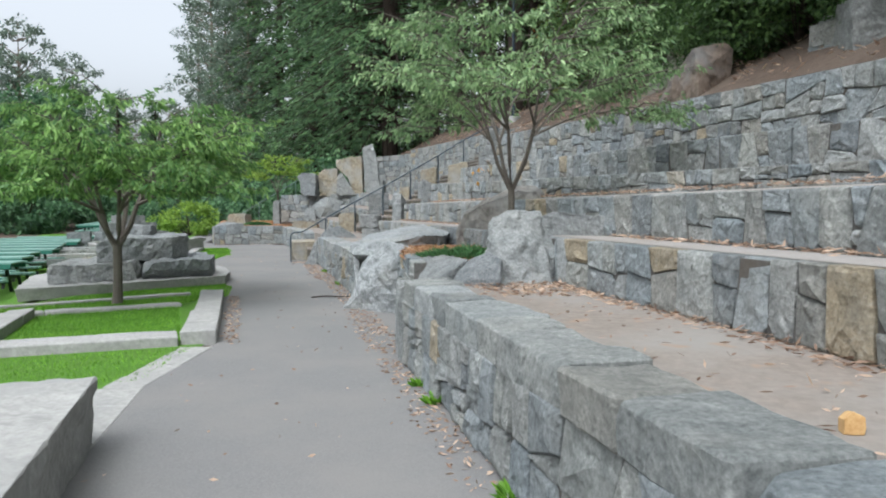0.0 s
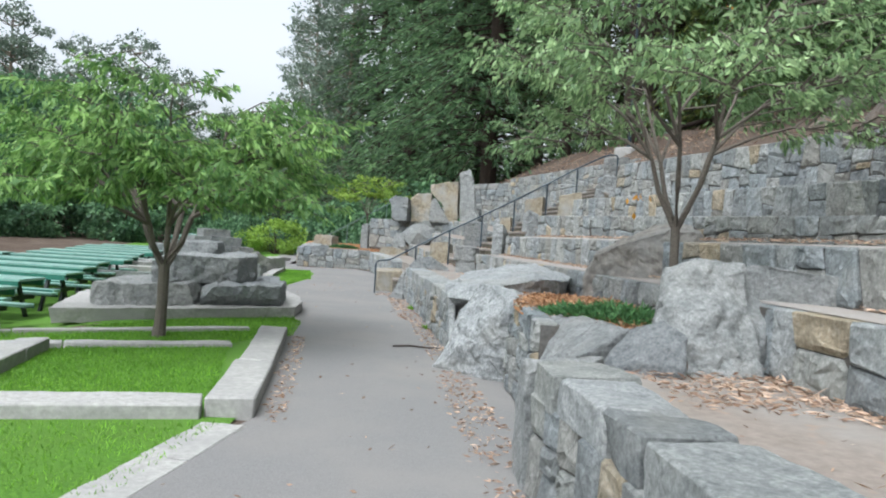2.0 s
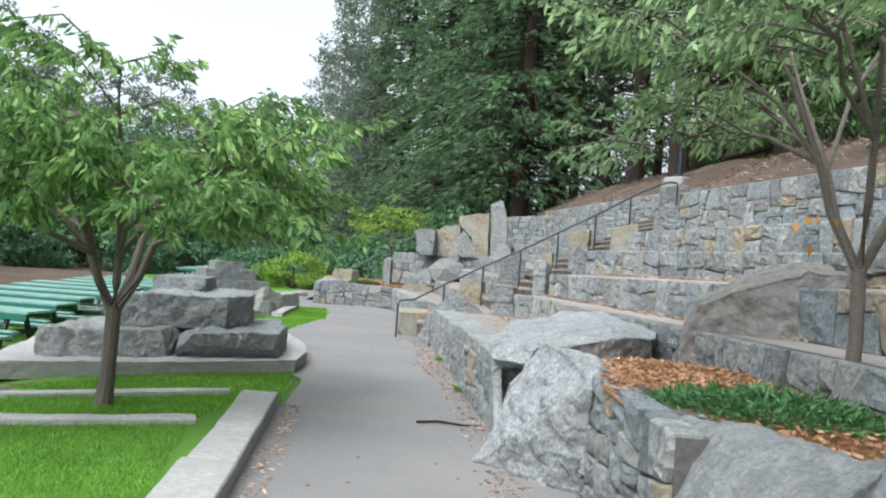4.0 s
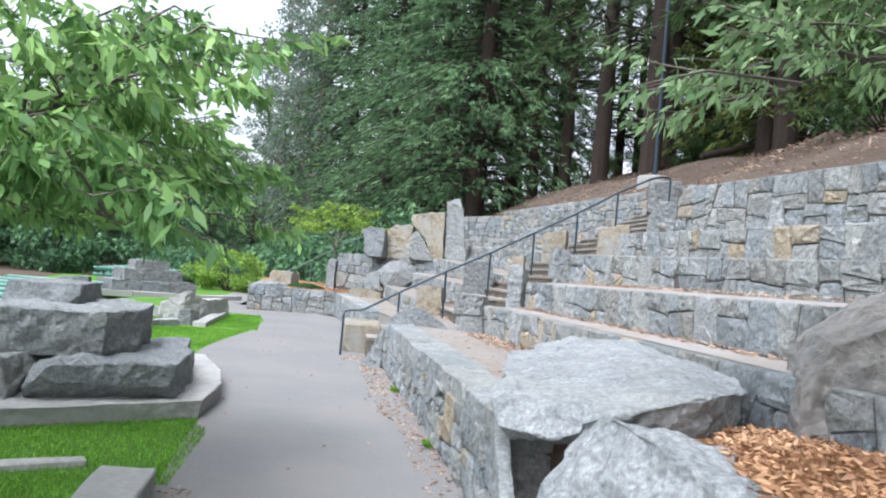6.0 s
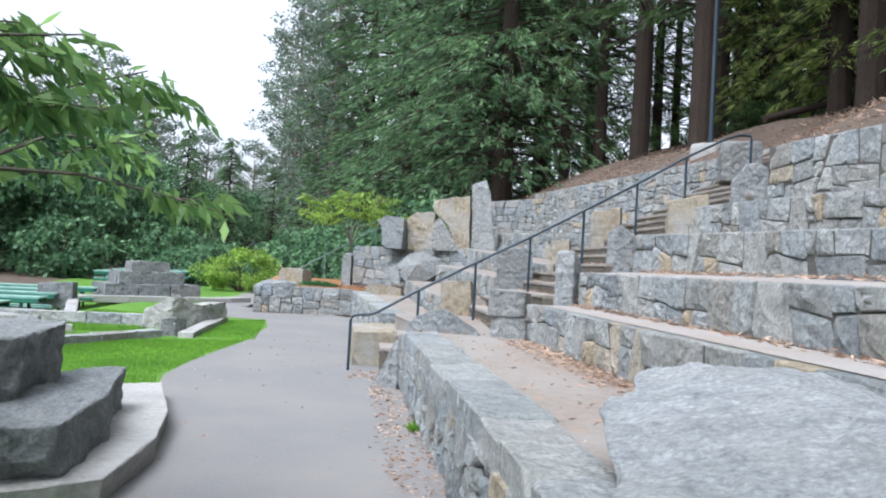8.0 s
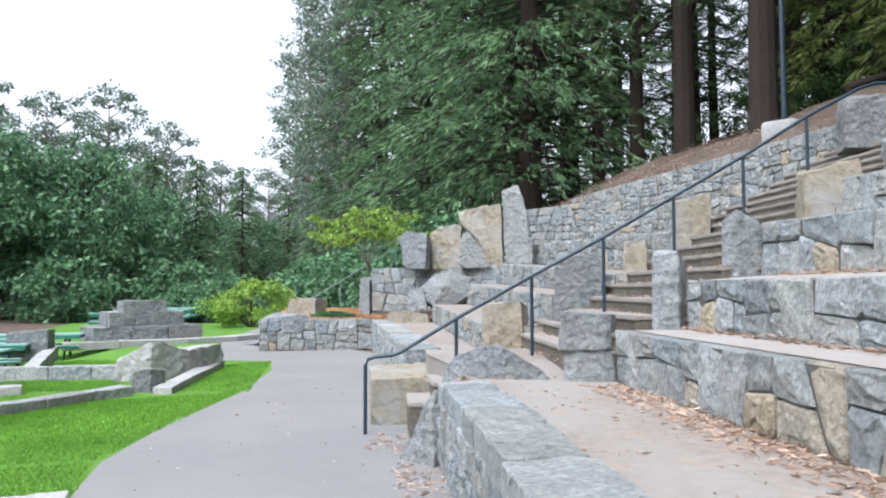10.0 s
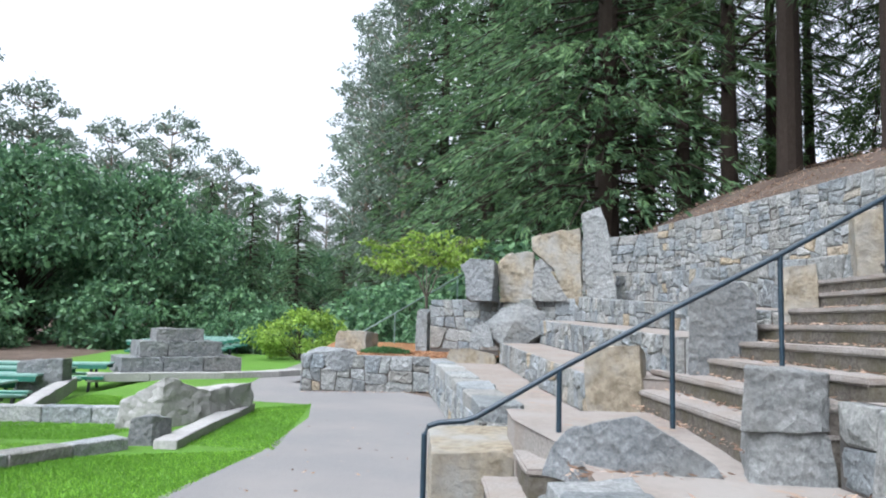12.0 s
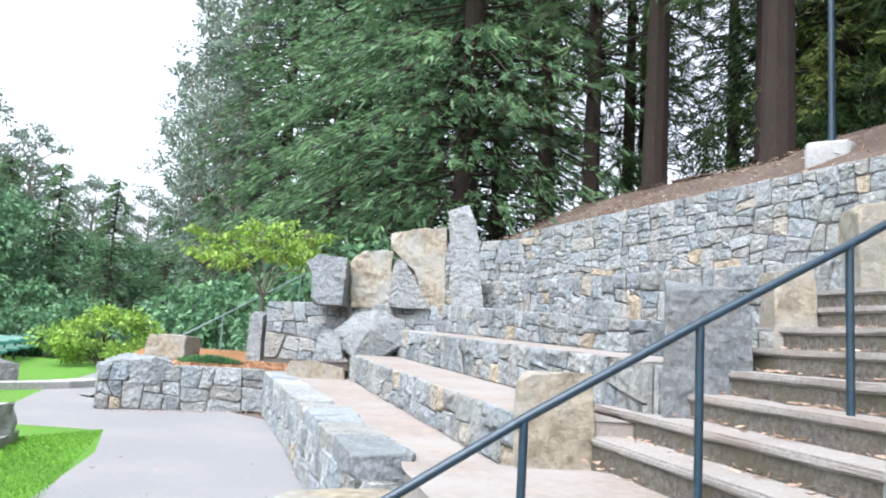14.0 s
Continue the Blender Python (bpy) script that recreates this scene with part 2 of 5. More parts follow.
def prism_bm(top, base_z, lean=0.0):
    """A block with the outline top = [(x, y, z), ...] going down to base_z, spread by lean at the foot."""
    bm = bmesh.new()
    cx, cy = sum(p[0] for p in top) / len(top), sum(p[1] for p in top) / len(top)
    up = [bm.verts.new(p) for p in top]
    lo = [bm.verts.new((cx + (p[0] - cx) * (1 + lean), cy + (p[1] - cy) * (1 + lean), base_z)) for p in top]
    n = len(top)
    bm.faces.new(up)
    bm.faces.new(lo[::-1])
    for i in range(n):
        bm.faces.new((up[i], lo[i], lo[(i + 1) % n], up[(i + 1) % n]))
    bmesh.ops.recalc_face_normals(bm, faces=bm.faces)
    return bm


def roughen(bm, seed, amp=0.03, size=0.14, bevel=0.03, freq=2.2):
    """Breaks the edges of a block and gives its faces the relief of split stone."""
    if bevel:
        bmesh.ops.bevel(bm, geom=bm.edges[:], offset=bevel, segments=1, affect="EDGES", clamp_overlap=True)
    bmesh.ops.triangulate(bm, faces=bm.faces[:])
    for _ in range(6):
        long = [e for e in bm.edges if e.calc_length() > size]
        if not long or len(bm.faces) > 12000:
            break
        bmesh.ops.subdivide_edges(bm, edges=long, cuts=1)
        bmesh.ops.triangulate(bm, faces=[f for f in bm.faces if len(f.verts) > 3])
    bm.normal_update()
    off = Vector((seed * 3.7, seed * 1.3, seed * 7.1))
    for v in bm.verts:
        q = v.co * freq + off
        n = noise.noise(q * 0.8) * 3.0
        ledge = (math.floor(n) + min(1.0, (n % 1.0) * 4.0)) / 3.0
        vd = noise.voronoi(q * 1.7)[0]
        d = noise.fractal(q, 1.0, 2.0, 4) * 0.55 + ledge * 0.55 + (vd[1] - vd[0] - 0.3) * 0.7 + noise.noise(v.co * 11 + off) * 0.28 + noise.noise(v.co * 23 + off) * 0.12
        v.co += v.normal * (d * amp)
    return bm


def chip(bm, n, seed):
    """Splits flat flakes off the corners and edges of a block."""
    rng = random.Random(seed)
    for _ in range(n):
        c = sum((v.co for v in bm.verts), Vector()) / len(bm.verts)
        d = Vector((rng.gauss(0, 1), rng.gauss(0, 1), rng.gauss(0.25, 0.8))).normalized()
        reach = max((v.co - c).dot(d) for v in bm.verts)
        got = bmesh.ops.bisect_plane(bm, geom=bm.verts[:] + bm.edges[:] + bm.faces[:], plane_co=c + d * reach * rng.choice((0.84, 0.9, 0.94, 0.97)), plane_no=d, clear_outer=True)
        bmesh.ops.holes_fill(bm, edges=[g for g in got["geom_cut"] if isinstance(g, bmesh.types.BMEdge)], sides=0)
    return bm


def boulder(name, label, top, base_z, seed, mat=None, amp=0.035, lean=0.06, bevel=0.04, size=0.08, category="boulder", group="", chips=5):
    bm = roughen(chip(prism_bm(top, base_z, lean), chips, seed), seed, amp, size, 0.006)
    return tagged(part(name, bm, mat or M_ROCK, smooth=16), label, category, group)


def hull_rock(name, label, pts, seed, mat=None, amp=0.035, size=0.06, chips=6, category="boulder", group=""):
    """A broken rock: the hull of its corners, flakes split off, faces of split stone."""
    bm = bmesh.new()
    for q in pts:
        bm.verts.new(q)
    got = bmesh.ops.convex_hull(bm, input=bm.verts[:])
    bmesh.ops.delete(bm, geom=[g for g in set(got["geom_interior"]) | set(got["geom_unused"]) if isinstance(g, bmesh.types.BMVert)], context="VERTS")
    bmesh.ops.dissolve_limit(bm, angle_limit=0.05, verts=bm.verts[:], edges=bm.edges[:])
    bmesh.ops.recalc_face_normals(bm, faces=bm.faces)
    roughen(chip(bm, chips, seed), seed, amp * 1.25, size, 0.006)
    return tagged(part(name, bm, mat or M_ROCK, smooth=14), label, category, group)


def clip_poly(poly, p, n):
    """The part of a convex polygon on the side of p that n points away from."""
    out = []
    for i, a in enumerate(poly):
        b = poly[(i + 1) % len(poly)]
        da, db = (a - p).dot(n), (b - p).dot(n)
        if da <= 0:
            out.append(a)
        if (da < 0) != (db < 0) and abs(da - db) > 1e-9:
            out.append(a + (b - a) * (da / (da - db)))
    return out


def area_of(poly):
    return abs(sum(poly[i].x * poly[i - 1].y - poly[i - 1].x * poly[i].y for i in range(len(poly)))) / 2


def rubble_cells(length, height, want, rng, skew=8):
    """Breaks a strip into roughly squared stones by skewed cuts that stop at one another."""
    todo = [[Vector((0, 0)), Vector((length, 0)), Vector((length, height)), Vector((0, height))]]
    done = []
    while todo:
        poly = todo.pop()
        xs, ys = [p.x for p in poly], [p.y for p in poly]
        w, h = max(xs) - min(xs), max(ys) - min(ys)
        size = area_of(poly)
        if size < want * rng.uniform(0.55, 2.2) and w < 2.4 * h + 0.08 and h < 1.7 * w:
            if size > want * 0.05:
                done.append(poly)
            continue
        c = Vector((min(xs) + w * rng.uniform(0.36, 0.64), min(ys) + h * rng.uniform(0.34, 0.66)))
        a = radians(rng.gauss(0, skew))
        n = Vector((math.cos(a), math.sin(a))) if w > h * rng.uniform(0.95, 1.6) else Vector((-math.sin(a * 0.7), math.cos(a * 0.7)))
        for s in (n, -n):
            half = clip_poly(poly, c, s)
            if len(half) > 2:
                todo.append(half)
    return done


def inset_poly(poly, d):
    c = sum(poly, Vector((0, 0))) / len(poly)
    out = []
    for p in poly:
        r = (p - c)
        k = r.length
        out.append(c + r * max(0.3, (k - d * 1.35) / max(k, 1e-6)))
    return out


def stone_mesh(poly, to_world, rng, joint=0.006, proud=0.022, high=None):
    """One facing stone: sides, a broken arris and an uneven face; stones of the top course reach the top."""
    worn = []
    for i, p in enumerate(poly):
        q, r = poly[i - 1], poly[(i + 1) % len(poly)]
        if len(poly) < 7 and rng.random() < 0.45 and (high is None or p.y < high - 1e-3):
            worn += [p.lerp(q, min(0.3, rng.uniform(0.02, 0.07) / max((q - p).length, 0.05))), p.lerp(r, min(0.3, rng.uniform(0.02, 0.07) / max((r - p).length, 0.05)))]
        else:
            worn.append(p)
    poly = worn
    a = inset_poly(poly, joint * rng.choice((0.4, 0.7, 1.0, 1.9)))
    if high is not None:
        for p, q in zip(poly, a):
            if p.y > high - 1e-3:
                q.y = high + 0.004
    c = sum(a, Vector((0, 0))) / len(a)
    small = min(0.024, 0.07 * math.sqrt(area_of(poly)))
    b = [c + (p - c) * max(0.5, 1 - small * rng.uniform(0.5, 1.6) / max((p - c).length, 0.03)) for p in a]
    m = [c + (p - c) * rng.uniform(0.35, 0.62) for p in b]
    base = proud * rng.uniform(0.1, 1.5)
    tx, ty = rng.uniform(-0.08, 0.08), rng.uniform(-0.08, 0.08)
    lean = lambda p: (p.x - c.x) * tx + (p.y - c.y) * ty
    vs = [to_world(p.x, p.y, -0.13) for p in a]
    vs += [to_world(p.x, p.y, base - 0.006 + lean(p) + rng.uniform(-0.008, 0.004)) for p in a]
    vs += [to_world(p.x, p.y, base + 0.010 + lean(p) + rng.uniform(-0.008, 0.010)) for p in b]
    vs += [to_world(p.x, p.y, base + 0.016 + lean(p) + rng.uniform(-0.014, 0.016)) for p in m]
    vs.append(to_world(c.x, c.y, base + 0.018 + rng.uniform(-0.012, 0.016)))
    n, fs = len(a), []
    for r in (0, 1, 2):
        for i in range(n):
            j = (i + 1) % n
            fs.append((r * n + i, r * n + j, (r + 1) * n + j, (r + 1) * n + i))
    for i in range(n):
        fs.append((3 * n + i, 3 * n + (i + 1) % n, 4 * n))
    return vs, fs


class Line:
    """A polyline in plan, by its length."""

    def __init__(self, pts):
        self.p = [Vector(q) for q in pts]
        self.s = [0.0]
        for a, b in zip(self.p, self.p[1:]):
            self.s.append(self.s[-1] + (b - a).length)
        self.length = self.s[-1]

    def at(self, s):
        """The point at s and the normal to the left of the way."""
        s = min(max(s, 0), self.length)
        i = 0
        while i < len(self.s) - 2 and self.s[i + 1] < s:
            i += 1
        d = (self.p[i + 1] - self.p[i]).normalized()
        return self.p[i] + d * (s - self.s[i]), Vector((-d.y, d.x))


def rubble_wall(name, label, pts, base, top, want, seed, thick=0.45, mat=None, cope=True, ends=(False, False), proud=0.022):
    """A wall of facing stones on the left side of its line. base and top: heights (first end, last end)."""
    rng = random.Random(seed)
    ln = Line(pts)
    lerp = lambda pair, s: pair[0] + (pair[1] - pair[0]) * s / ln.length
    n = max(2, int(ln.length / 0.7) + 1)
    vs, fs = [], []
    for i in range(n):
        s = ln.length * i / (n - 1)
        p, nrm = ln.at(s)
        q = p - nrm * thick
        b, t = lerp(base, s) - 0.15, lerp(top, s) - 0.012
        vs += [(p.x, p.y, b), (p.x, p.y, t), (q.x, q.y, t), (q.x, q.y, b)]
    for i in range(n - 1):
        for k in range(4):
            j = (k + 1) % 4
            fs.append((4 * i + k, 4 * i + 4 + k, 4 * i + 4 + j, 4 * i + j))
    fs += [(0, 1, 2, 3), (4 * n - 1, 4 * n - 2, 4 * n - 3, 4 * n - 4)]
    wall = tagged(raw(name, vs, fs, M_MORTAR), label, "stone wall", kind="structure")
    high = max(top[0] - base[0], top[1] - base[1])

    def out(s, v, d):
        p, nrm = ln.at(s)
        b, t = lerp(base, s), lerp(top, s)
        return Vector((p.x + nrm.x * d, p.y + nrm.y * d, b + (t - b) * v / high))

    for poly in rubble_cells(ln.length, high, want, rng):
        v, f = stone_mesh(poly, out, rng, proud=proud, high=high)
        raw("stone", v, f, mat or M_STONE, wall)
    for which, end in enumerate(ends):
        if not end:
            continue
        s = ln.length if which else 0.0
        p, nrm = ln.at(s)
        way = Vector((nrm.y, -nrm.x)) * (1 if which else -1)
        b, t = lerp(base, s), lerp(top, s)

        def side(u, v, d):
            return Vector((p.x - nrm.x * u + way.x * d, p.y - nrm.y * u + way.y * d, b + v))

        for poly in rubble_cells(thick, t - b, want, rng):
            v, f = stone_mesh(poly, side, rng, proud=proud)
            raw("stone", v, f, mat or M_STONE, wall)
    return wall


def sheet(name, label, category, mat, left, right, z, kind="structure", rise=0.0):
    """A strip of ground between two lines of as many points; z: one height, or one for each row."""
    vs, fs = [], []
    m = 6
    for i, (a, b) in enumerate(zip(left, right)):
        h = z[i] if isinstance(z, (list, tuple)) else z
        for k in range(m + 1):
            t = k / m
            vs.append((a[0] + (b[0] - a[0]) * t, a[1] + (b[1] - a[1]) * t, h + rise * t))
    for i in range(len(left) - 1):
        for k in range(m):
            a = i * (m + 1) + k
            fs.append((a, a + m + 1, a + m + 2, a + 1))
    ob = raw(name, vs, fs, mat)
    return tagged(ob, label, category, kind=kind)


def slab_row(name, label, pts, width, z0, z1, seed, mat=None, each=1.0, category="kerb", jag=0.02):
    """A row of cut stone slabs along a line, each a piece of its own; the line is the row's right edge."""
    rng = random.Random(seed)
    ln = Line(pts)
    ob = empty(name, label, category, kind="structure")
    s = 0.0
    while s < ln.length - 0.05:
        e = min(ln.length, s + each * rng.uniform(0.7, 1.35))
        if ln.length - e < 0.3:
            e = ln.length
        (a, na), (b, nb) = ln.at(s + 0.006), ln.at(e - 0.006)
        w = width * rng.uniform(0.94, 1.06)
        h = [z1 + rng.uniform(-jag, jag) * 0.6 for _ in range(4)]
        top = [(a.x, a.y, h[0]), (b.x, b.y, h[1]), (b.x + nb.x * w, b.y + nb.y * w, h[2]), (a.x + na.x * w, a.y + na.y * w, h[3])]
        bm = roughen(prism_bm(top, z0, 0.0), seed + s, 0.010, 0.12, 0.012)
        part("slab", bm, mat or M_PALE, ob, smooth=35)
        s = e
    return ob


# ---- plan ----
FRONT_Y = [-10, 2.6, 7.8, 13.4, 16.4, 20.2, 23.7, 32.7]
FRONT_X = [5.7, 1.97, 0.43, -1.14, -2.09, -3.34, -4.55, -7.92]


def front(y):
    """The face of the lowest terrace wall."""
    return float(np.interp(y, FRONT_Y, FRONT_X))


def run(y0, y1, off, n=10):
    return [(front(y0 + (y1 - y0) * i / n) + off, y0 + (y1 - y0) * i / n) for i in range(n + 1)]


# flat ground to the horizon
gx = [-600, -200, -80, -40, -25, -15, -11, -8, -6, 0, 8, 20, 60, 200, 600]
gy = [-600, -200, -80, -40, -15, 0, 8, 12, 20, 30, 40, 60, 200, 600]
gv = [(x, y, -0.62 if (-40 <= x <= -8 and 8 <= y <= 20) or (-40 <= x <= -15 and 8 <= y <= 30) else -0.02) for y in gy for x in gx]
gn = len(gx)
gf = [(j * gn + i, j * gn + i + 1, (j + 1) * gn + i + 1, (j + 1) * gn + i) for j in range(len(gy) - 1) for i in range(gn - 1)]
tagged(raw("ground", gv, gf, M_SOIL), "bare brown forest soil and litter", "ground", kind="structure")

# the walk
path_left = [(0.6, -8), (-0.75, 1), (-1.4, 5), (-1.85, 7.2), (-1.78, 8.75), (-3.2, 12.8), (-3.75, 14.3), (-4.45, 16.4), (-5.7, 18.4), (-6.4, 19.8), (-6.95, 21.8), (-7.3, 24.2), (-8.2, 27.2), (-9.0, 28.9), (-10.6, 28.9), (-11.6, 30.6), (-13.2, 34.5), (-15.5, 41.5), (-19.5, 52), (-26, 66)]
path_right = [(5.3, -8), (2.45, 1), (1.3, 5), (0.75, 7.2), (0.6, 8.75), (-0.35, 12.8), (-1.4, 14.3), (-2.05, 16.4), (-2.7, 18.4), (-3.2, 19.8), (-3.6, 21.8), (-4.7, 24.2), (-5.8, 27.2), (-6.45, 28.9), (-7.35, 31.2), (-8.4, 32.15), (-11.5, 33.0), (-14.0, 41.5), (-17.8, 52), (-24, 66)]
sheet("path", "grey worn asphalt footpath with scattered leaves", "path", M_ASPH, path_left, path_right, 0.004)

# lawns
def bench_line(y):
    """The right-hand ends of the bench rows."""
    return -6.5 - 0.447 * (y - 12.5)


def lawn_z(x, y):
    """The lawn falls gently to the ground of the benches."""
    k = min(1, max(0, (bench_line(y) + 1.0 - x) / 2.6)) * min(1, max(0, (y - 10.2) / 2.5)) * min(1, max(0, (36 - y) / 5))
    return -0.36 * k * k * (3 - 2 * k)


lawn_left = [(-12, 0), (-14, 6), (-17, 9.5), (-18, 13), (-20, 18), (-21.5, 22), (-20, 26), (-19, 30), (-22, 36), (-27, 46)]
lawn_right = [(-1.0, 0), (-1.55, 6.7), (-1.9, 8.7), (-3.1, 12.6), (-4.25, 16.3), (-6.2, 19.8), (-6.9, 24.2), (-8.6, 28.8), (-13.0, 34.6), (-16.6, 45)]
lv, lf, nu = [], [], 40
rows_of = 6
for i in range(len(lawn_left) - 1):
    for q in range(rows_of if i < len(lawn_left) - 2 else rows_of + 1):
        t = q / rows_of
        a, b = Vector(lawn_left[i]).lerp(Vector(lawn_left[i + 1]), t), Vector(lawn_right[i]).lerp(Vector(lawn_right[i + 1]), t)
        for k in range(nu + 1):
            p = a.lerp(b, (k / nu) ** 0.7)
            lv.append((p.x, p.y, lawn_z(p.x, p.y)))
for j in range(len(lv) // (nu + 1) - 1):
    for k in range(nu):
        a = j * (nu + 1) + k
        lf.append((a, a + nu + 1, a + nu + 2, a + 1))
tagged(raw("lawn", lv, lf, M_GRASS), "short green lawn between stone kerbs", "lawn", kind="structure")

# terraces on the near side of the stairs: face lines, tread heights
NEAR = [  # offset, last y, (tread height at first end, at last end)
    (1.75, 20.95, (1.16, 1.16)), (2.5, 21.15, (1.58, 1.62)), (3.3, 21.4, (1.45, 2.17)), (4.2, 21.7, (1.86, 2.62)), (5.25, 21.9, (2.35, 3.52))]
Y0 = -9.0


rubble_wall("wall_terrace_1", "low dry-laid grey stone wall beside the path", run(Y0, 7.85, 0), (0, 0), (0.60, 0.60), 0.085, 1, 0.4, ends=(False, True))
rubble_wall("wall_terrace_2", "low grey stone wall with flat coping beside the path", run(12.95, 20.25, 0), (0, 0), (0.58, 0.58), 0.075, 2, 0.4, ends=(True, True))
prev = (0.0, (0.68, 0.68), 20.4)
for i, (off, y1, zs) in enumerate(NEAR):
    z_low = prev[1] if i else (0.68, 0.68)
    rubble_wall("wall_terrace_%d" % (i + 3), "grey stone seat wall of the terraces with some ochre stones", run(Y0, y1, off), z_low, zs, 0.115 if i < 3 else 0.12, 10 + i, 0.4, ends=(False, True))
    prev = (off, zs, y1)
rubble_wall("wall_terrace_8", "set-back wall of large dark grey blocks", run(Y0, 11.5, 6.2), (2.3, 2.7), (3.3, 3.95), 0.2, 17, 0.5)
# treads
n_rows = 24
for i in range(-1, 4):
    lo_off, lo_y, lo_z = (0.4, 20.4, (0.68, 0.68)) if i < 0 else (NEAR[i][0] + 0.09, NEAR[i][1], NEAR[i][2])
    hi_off, hi_y = NEAR[i + 1][0] + 0.1, NEAR[i + 1][1]
    ys = [Y0 + (lo_y - Y0) * k / n_rows for k in range(n_rows + 1)]
    yh = [Y0 + (hi_y - Y0) * k / n_rows for k in range(n_rows + 1)]
    if i < 0:
        for ya, yb in ((Y0, 8.75), (12.9, 20.98)):
            yr = [ya + (yb - ya) * k / 12 for k in range(13)]
            sheet("terrace_floor", "worn gritty brown terrace floor with dry leaves", "terrace", M_TREAD, [(front(y) + (lo_off if y < 7.9 or y > 10 else lo_off + 0.35), y) for y in yr], [(front(y) + hi_off, y) for y in yr], 0.684)
        continue
    sheet("terrace_floor", "pale worn concrete and grit terrace floor", "terrace", M_CONC,
          [(front(y) + lo_off, y) for y in ys], [(front(y) + hi_off, y) for y in yh], [lo_z[0] + (lo_z[1] - lo_z[0]) * k / n_rows + 0.004 for k in range(n_rows + 1)], rise=0.05 if i > 0 else 0.0)

# far side of the stairs
FAR = [  # first point, last point, heights
    ((-3.4, 23.45), (-6.35, 33.0), (1.07, 1.15)), ((-2.6, 23.6), (-5.55, 33.4), (1.47, 1.67)), ((-1.8, 23.95), (-4.75, 33.9), (1.74, 2.24)),
    ((-0.95, 24.3), (-3.9, 35.6), (2.32, 2.84)), ((2.6, 27.4), (-2.9, 38.3), (4.46, 4.46))]
rubble_wall("wall_far_1", "low grey stone wall with pale flat coping", [(-4.55, 23.7), (-6.2, 28.2), (-7.92, 32.7)], (0, 0), (0.56, 0.56), 0.09, 31, 0.42, ends=(True, False))
low = (0.68, 0.68)
for i, (a, b, zs) in enumerate(FAR):
    rubble_wall("wall_far_%d" % (i + 2), "grey stone seat wall of the far terraces", [a, ((a[0] + b[0]) / 2, (a[1] + b[1]) / 2), b], low, zs, 0.10, 40 + i, 0.4, ends=(True, True))
    low = zs
fl = [((-4.2, 23.7), (-7.6, 32.7), (0.68, 0.68))] + FAR
for i in range(5):
    (a, b, z), (c, d, _) = fl[i], fl[i + 1]
    k = [j / 10 for j in range(11)]
    sheet("terrace_floor", "pale worn terrace floor with leaf litter", "terrace", M_TREAD,
          [(a[0] + (b[0] - a[0]) * t, a[1] + (b[1] - a[1]) * t) for t in k], [(c[0] + (d[0] - c[0]) * t + 0.1, c[1] + (d[1] - c[1]) * t) for t in k], [z[0] + (z[1] - z[0]) * t + 0.004 for t in k])

# ---- stairs ----
U = Vector((0.956, 0.292, 0))
V = Vector((-0.292, 0.956, 0))
FOOT = Vector((-3.55, 20.5, 0))


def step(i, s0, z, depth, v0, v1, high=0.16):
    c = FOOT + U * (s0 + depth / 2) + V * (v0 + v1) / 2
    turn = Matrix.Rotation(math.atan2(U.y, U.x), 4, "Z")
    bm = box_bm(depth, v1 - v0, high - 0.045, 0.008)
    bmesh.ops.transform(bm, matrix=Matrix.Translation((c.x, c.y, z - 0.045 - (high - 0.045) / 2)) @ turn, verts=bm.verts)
    # riser body with painted-in shade; the tread cap keeps the plain concrete
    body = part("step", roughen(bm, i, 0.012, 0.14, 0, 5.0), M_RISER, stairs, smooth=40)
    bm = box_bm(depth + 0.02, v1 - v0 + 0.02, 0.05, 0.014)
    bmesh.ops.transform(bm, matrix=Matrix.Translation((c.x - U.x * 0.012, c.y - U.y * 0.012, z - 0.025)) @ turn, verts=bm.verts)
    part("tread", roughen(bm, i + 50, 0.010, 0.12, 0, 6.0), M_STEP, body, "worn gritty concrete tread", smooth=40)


stairs = tagged(new("stairs"), "concrete stairs with worn treads and brown litter", "stairs", kind="structure")
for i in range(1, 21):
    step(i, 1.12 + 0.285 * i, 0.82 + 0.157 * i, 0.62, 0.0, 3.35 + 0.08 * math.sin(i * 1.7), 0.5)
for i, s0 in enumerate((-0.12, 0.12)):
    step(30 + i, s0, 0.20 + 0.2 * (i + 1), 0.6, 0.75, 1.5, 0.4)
part("landing_base", prism_bm([(-2.2, 20.85, 0.67), (-2.55, 22.5, 0.78), (-3.3, 23.9, 0.69), (-4.2, 23.72, 0.69), (-4.13, 22.9, 0.79), (-3.93, 22.2, 0.79), (-3.33, 21.2, 0.73), (-3.08, 20.4, 0.67)], -0.05), M_STEP, stairs, smooth=35)
for (a, b, z), (c, d, _) in zip(FAR, FAR[1:]):
    w = (Vector(b) - Vector(a)).normalized() * 0.6
    part("end_block", prism_bm([(a[0] + 0.02, a[1] + 0.015, z[0]), (c[0] + 0.08, c[1] + 0.015, z[0]), (c[0] + w.x, c[1] + w.y, z[0]), (a[0] + w.x + 0.02, a[1] + w.y, z[0])], z[0] - 0.7), M_STEP, stairs, smooth=35)
